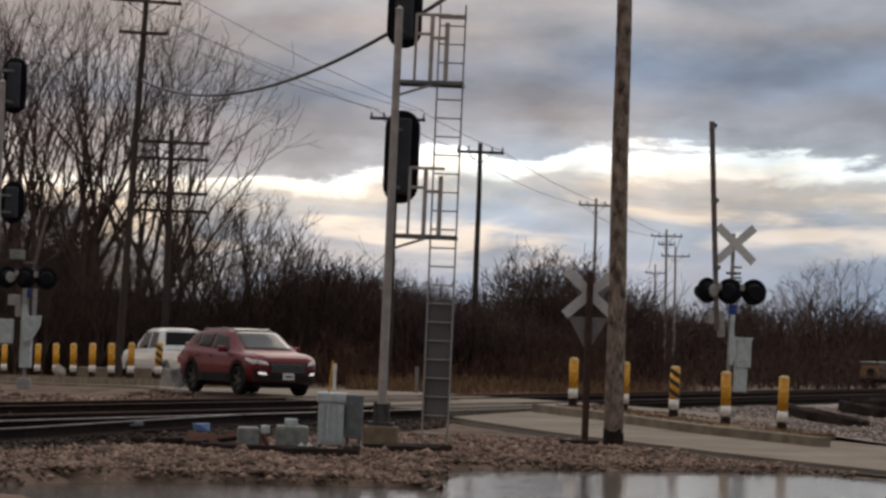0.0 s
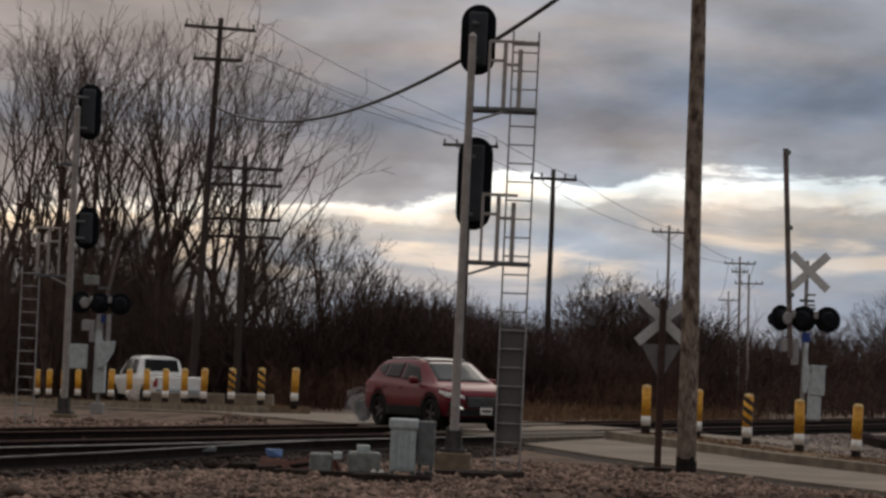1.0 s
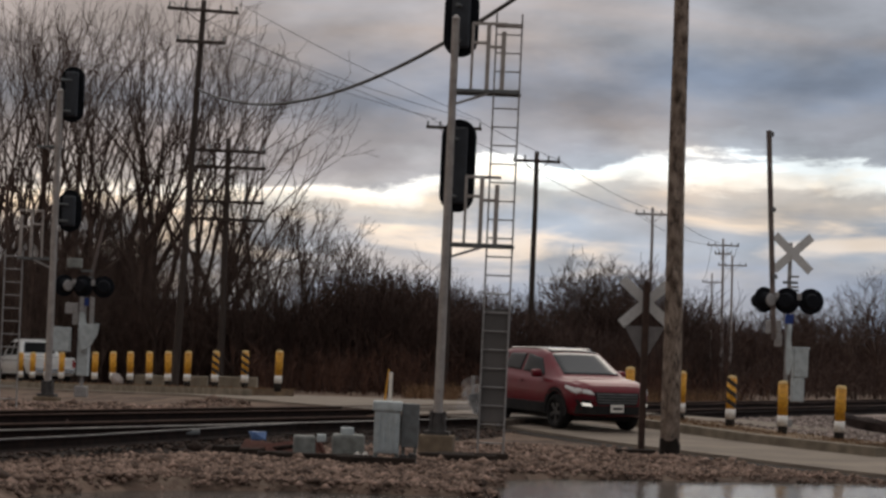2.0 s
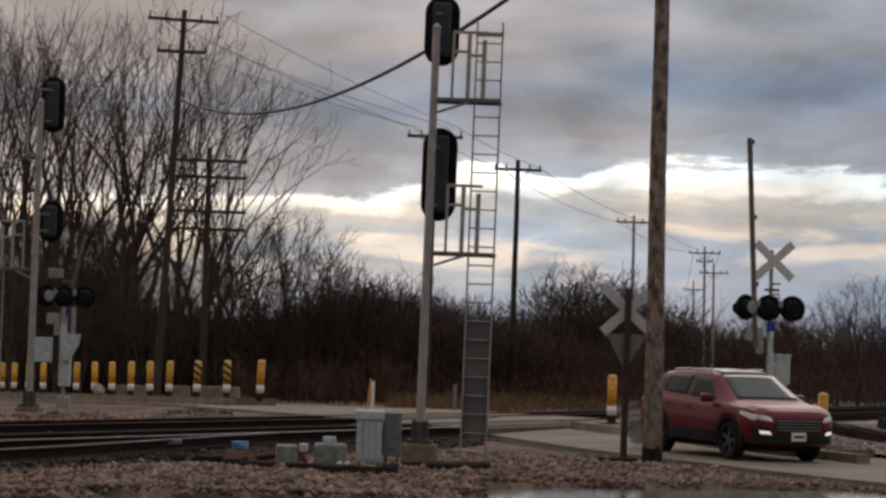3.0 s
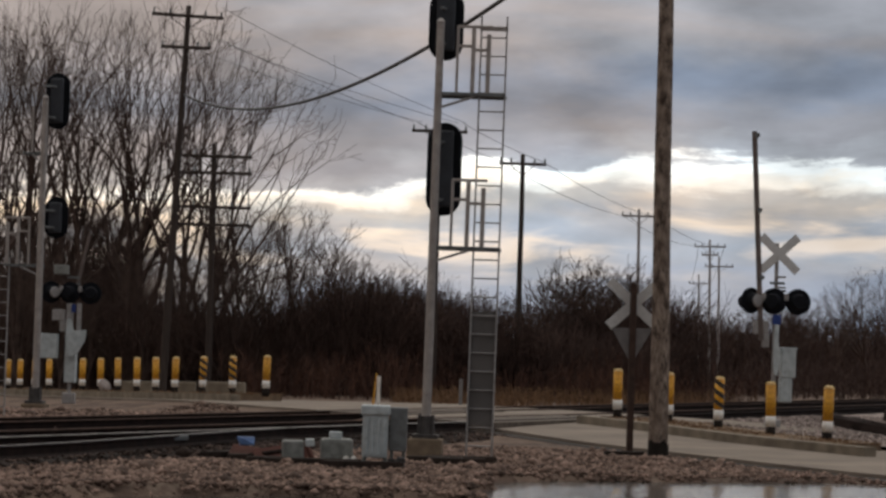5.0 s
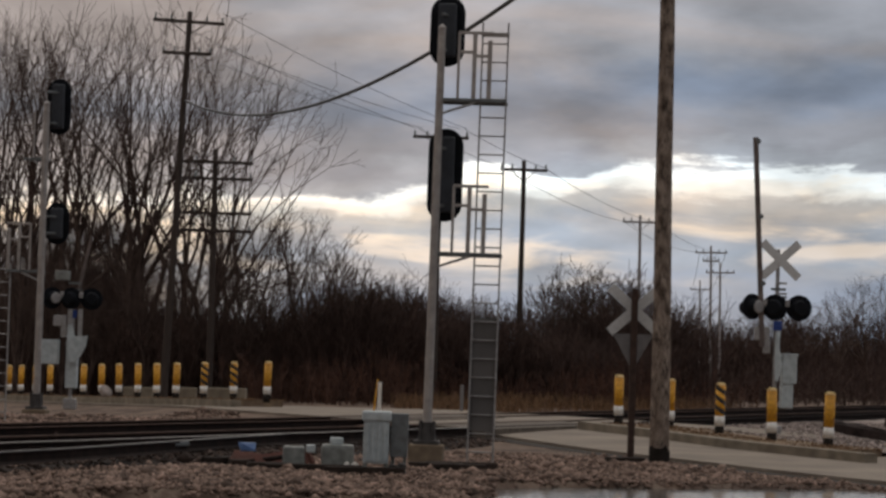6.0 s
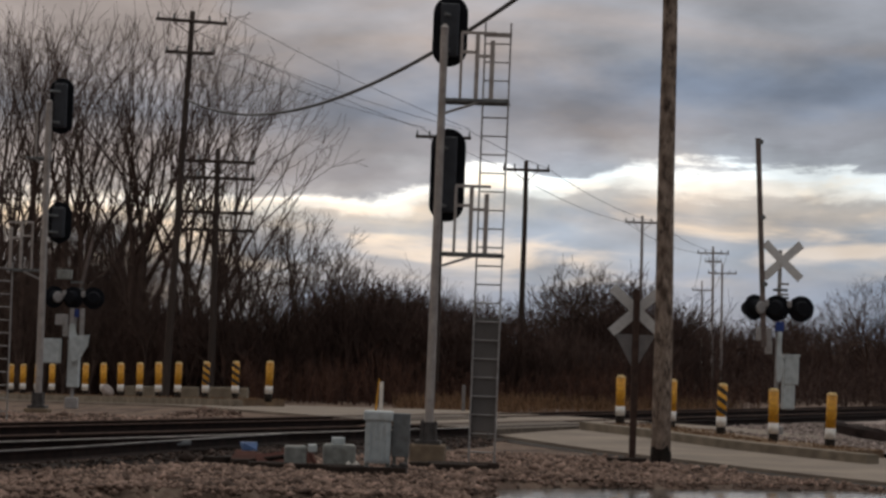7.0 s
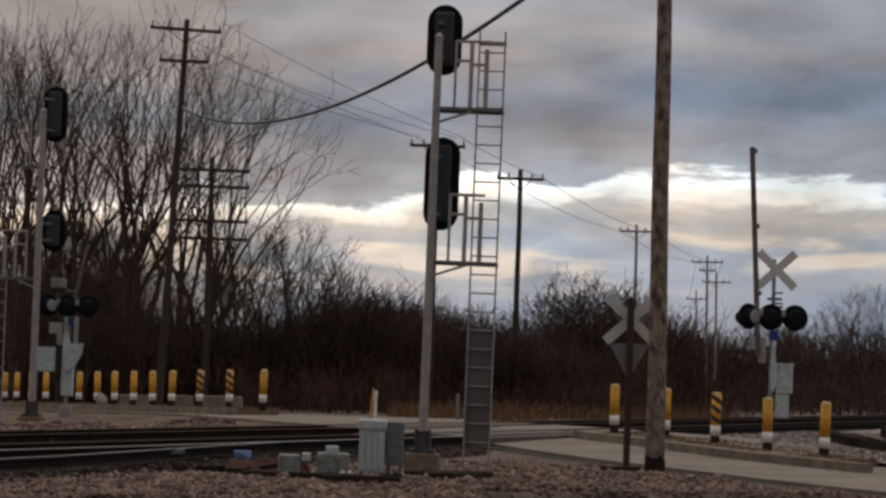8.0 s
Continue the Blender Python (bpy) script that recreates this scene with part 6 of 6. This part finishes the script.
def white_pickup():
    car = thing("pickup_truck", pose(0, 0, 0), "white four-door pickup truck driving away", "pickup truck")
    sh = Shell([(-2.85, .90, .55, 1.12, .84, 1.14), (-2.8, .95, .45, 1.14, .88, 1.16), (-0.95, .97, .42, 1.15, .90, 1.17), (-0.90, .97, .42, 1.15, .74, 1.30), (-0.62, .97, .42, 1.15, .70, 1.82),
                (-0.2, .97, .42, 1.14, .69, 1.88), (0.5, .97, .42, 1.13, .69, 1.88), (0.85, .97, .42, 1.12, .70, 1.78), (1.5, .96, .42, 1.12, .80, 1.24), (1.65, .96, .42, 1.11, .84, 1.2),
                (2.5, .93, .42, 1.06, .80, 1.12), (2.72, .88, .45, 1.0, .74, 1.05), (2.82, .8, .5, .9, .66, .95)], (-1.75, 1.75), 0.46, 0.40)
    part("body", sh.body(), M_TRUCK, car, smooth=False)
    P = sh.patch
    # the load bed's dark opening
    bm = bmesh.new()
    box(bm, (-1.88, 0, 1.165), (1.7, 1.5, 0.02))
    part("bed_cover", bm, M_CLAD, car, "dark open load bed")
    part("windscreen", P([(1.44, -0.7), (1.44, 0.7), (0.92, 0.6), (0.92, -0.6)], 1, "top", 0.01, 6), M_DARKGLASS, car)
    bm = bmesh.new()
    prism(bm, [(-0.66, 1.24), (0.66, 1.24), (0.60, 1.74), (-0.60, 1.74)], 0.02, Matrix.Translation((-0.79, 0, 0)) @ pose(0, 0, 0, 0, 0, 90) @ Matrix.Translation((0, 0, 0)))
    for v in bm.verts:
        v.co.x += 0.30 * (v.co.z - 1.5) - 0.035
    part("rear_window", bm, M_DARKGLASS, car, "dark tinted rear window")
    for s in (-1, 1):
        part("front_window", P([(0.15, 1.2), (1.15, 1.18), (0.80, 1.70), (0.15, 1.74)], s), M_DARKGLASS, car)
        part("side_window", P([(-0.66, 1.22), (0.05, 1.2), (0.05, 1.74), (-0.52, 1.72)], s), M_DARKGLASS, car)
        part("tail_lamp", P([(s * 0.80, 0.78), (s * 0.94, 0.78), (s * 0.94, 1.08), (s * 0.80, 1.08)], s, "back", 0.01, 3), M_TAIL, car)
        bm = bmesh.new()
        box(bm, (0.95, s * 1.08, 1.26), (0.12, 0.2, 0.24), bevel=0.03)
        part("door_mirror", bm, M_CLAD, car)
    bm = bmesh.new()
    box(bm, (-2.92, 0, 0.62), (0.16, 1.7, 0.2), bevel=0.03)
    part("rear_bumper", bm, M_CHROME, car, "chrome rear bumper")
    part("tailgate", P([(-0.74, 0.74), (0.74, 0.74), (0.74, 1.11), (-0.74, 1.11)], 1, "back", 0.012, 4), M_TRUCK, car)
    bm = bmesh.new()
    box(bm, (0, 0, 0.42), (5.0, 1.2, 0.2), bevel=0.05)
    part("underbody", bm, M_CLAD, car)
    for x in (-1.75, 1.75):
        for y in (-0.84, 0.84):
            wheel(car, x, y, 0.40, 0.26)
    return car


suv = red_suv()
pickup = white_pickup()


def vapour_material():
    m = bpy.data.materials.new("exhaust_vapour")
    m.use_nodes = True
    nt = m.node_tree
    b = nt.nodes["Principled BSDF"]
    b.inputs["Base Color"].default_value, b.inputs["Roughness"].default_value = (0.97, 0.97, 0.97, 1), 1.0
    b.inputs["Specular IOR Level"].default_value = 0.0
    n = nt.nodes.new("ShaderNodeTexNoise")
    n.inputs["Scale"].default_value, n.inputs["Detail"].default_value = 3.2, 2.0
    co = nt.nodes.new("ShaderNodeTexCoord")
    nt.links.new(co.outputs["Object"], n.inputs["Vector"])
    r = nt.nodes.new("ShaderNodeMapRange")
    r.inputs[1].default_value, r.inputs[2].default_value = 0.36, 0.72
    r.inputs[3].default_value, r.inputs[4].default_value = 0.0, 0.13
    nt.links.new(n.outputs[0], r.inputs[0])
    nt.links.new(r.outputs[0], b.inputs["Alpha"])
    return m


def build_puffs():
    """Ragged wisps of exhaust vapour that follow the red car."""
    m = vapour_material()
    out = []
    for i, (x, y, z, r) in enumerate(((-2.3, -0.75, 0.2, 0.2), (-2.45, -0.7, 0.3, 0.26), (-2.55, -0.65, 0.34, 0.28), (-2.7, -0.7, 0.40, 0.26), (-2.9, -0.6, 0.45, 0.30), (-3.15, -0.55, 0.6, 0.26), (-3.0, -0.7, 0.3, 0.26))):
        bm = bmesh.new()
        bmesh.ops.create_icosphere(bm, subdivisions=3, radius=r)
        for v in bm.verts:
            v.co *= 1 + 0.7 * noise.noise(v.co * 5 + Vector((i * 7, 0, 0)))
        p = tagged(part("exhaust_puff", bm, m, smooth=True), "thin pale wisp of exhaust vapour behind the car", "vapour", "exhaust wisps")
        out.append((p, pose(x, y, z, 0, 0, 40 * i)))
    return out


puffs = build_puffs()


def motions():
    # the red car comes over the crossing towards the viewer
    rz = math.degrees(math.atan2(ROAD.y, ROAD.x))
    path = [(0.0, -62.5, 4.5, 25.0), (0.5, -60.0, 4.0, 25.35), (1.0, -56.6, 3.5, 25.65), (1.5, -53.5, 2.5, 25.9), (2.0, -50.5, 1.5, 26.2), (2.75, -45.35, 0.0, 26.6), (3.5, -40.45, -1.5, 26.9), (4.0, -36.7, -1.5, 26.9), (5.0, -29.2, 0.0, 26.8), (8.0, -5.0, 0.0, 26.6)]
    rows = []
    for t, s, dy, n in path:
        x, y, z = on_road(n, s)
        slope = math.degrees(math.atan2(road_z(s + 1.35) - road_z(s - 1.35), 2.7))
        rows.append((t, pose(x, y, (road_z(s + 1.35) + road_z(s - 1.35)) / 2, 0, -slope, rz + dy)))
    walk(suv, rows)
    for p, off in puffs:
        walk(p, [(t, m @ off) for t, m in rows])
    spin(suv, path, 0.365)
    # the white pickup drives away behind the far island
    path = [(0.0, -81.9, 0), (0.5, -86.6, 0), (1.0, -91.7, 0), (1.5, -97.6, 0), (2.0, -105.2, 0), (3.5, -128.0, 0), (8.0, -196.0, 0)]
    rows = []
    for t, s, dy in path:
        x, y, z = on_road(30.2, s)
        rows.append((t, pose(x, y, z, 0, 0, rz + 180)))
    walk(pickup, rows)
    spin(pickup, path, 0.40)


def spin(car, path, r):
    """The wheels roll by the distance that the car has gone."""
    ts = np.arange(0, 241) / 30
    dist = np.interp(ts, [p[0] for p in path], [abs(p[1] - path[0][1]) for p in path])
    for w in [o for o in car.children if o.name.startswith("wheel")]:
        x, y, z = w.matrix_basis.translation
        walk(w, [(float(t), pose(x, y, z, 0, math.degrees(d / r), 0)) for t, d in zip(ts, dist)])


motions()
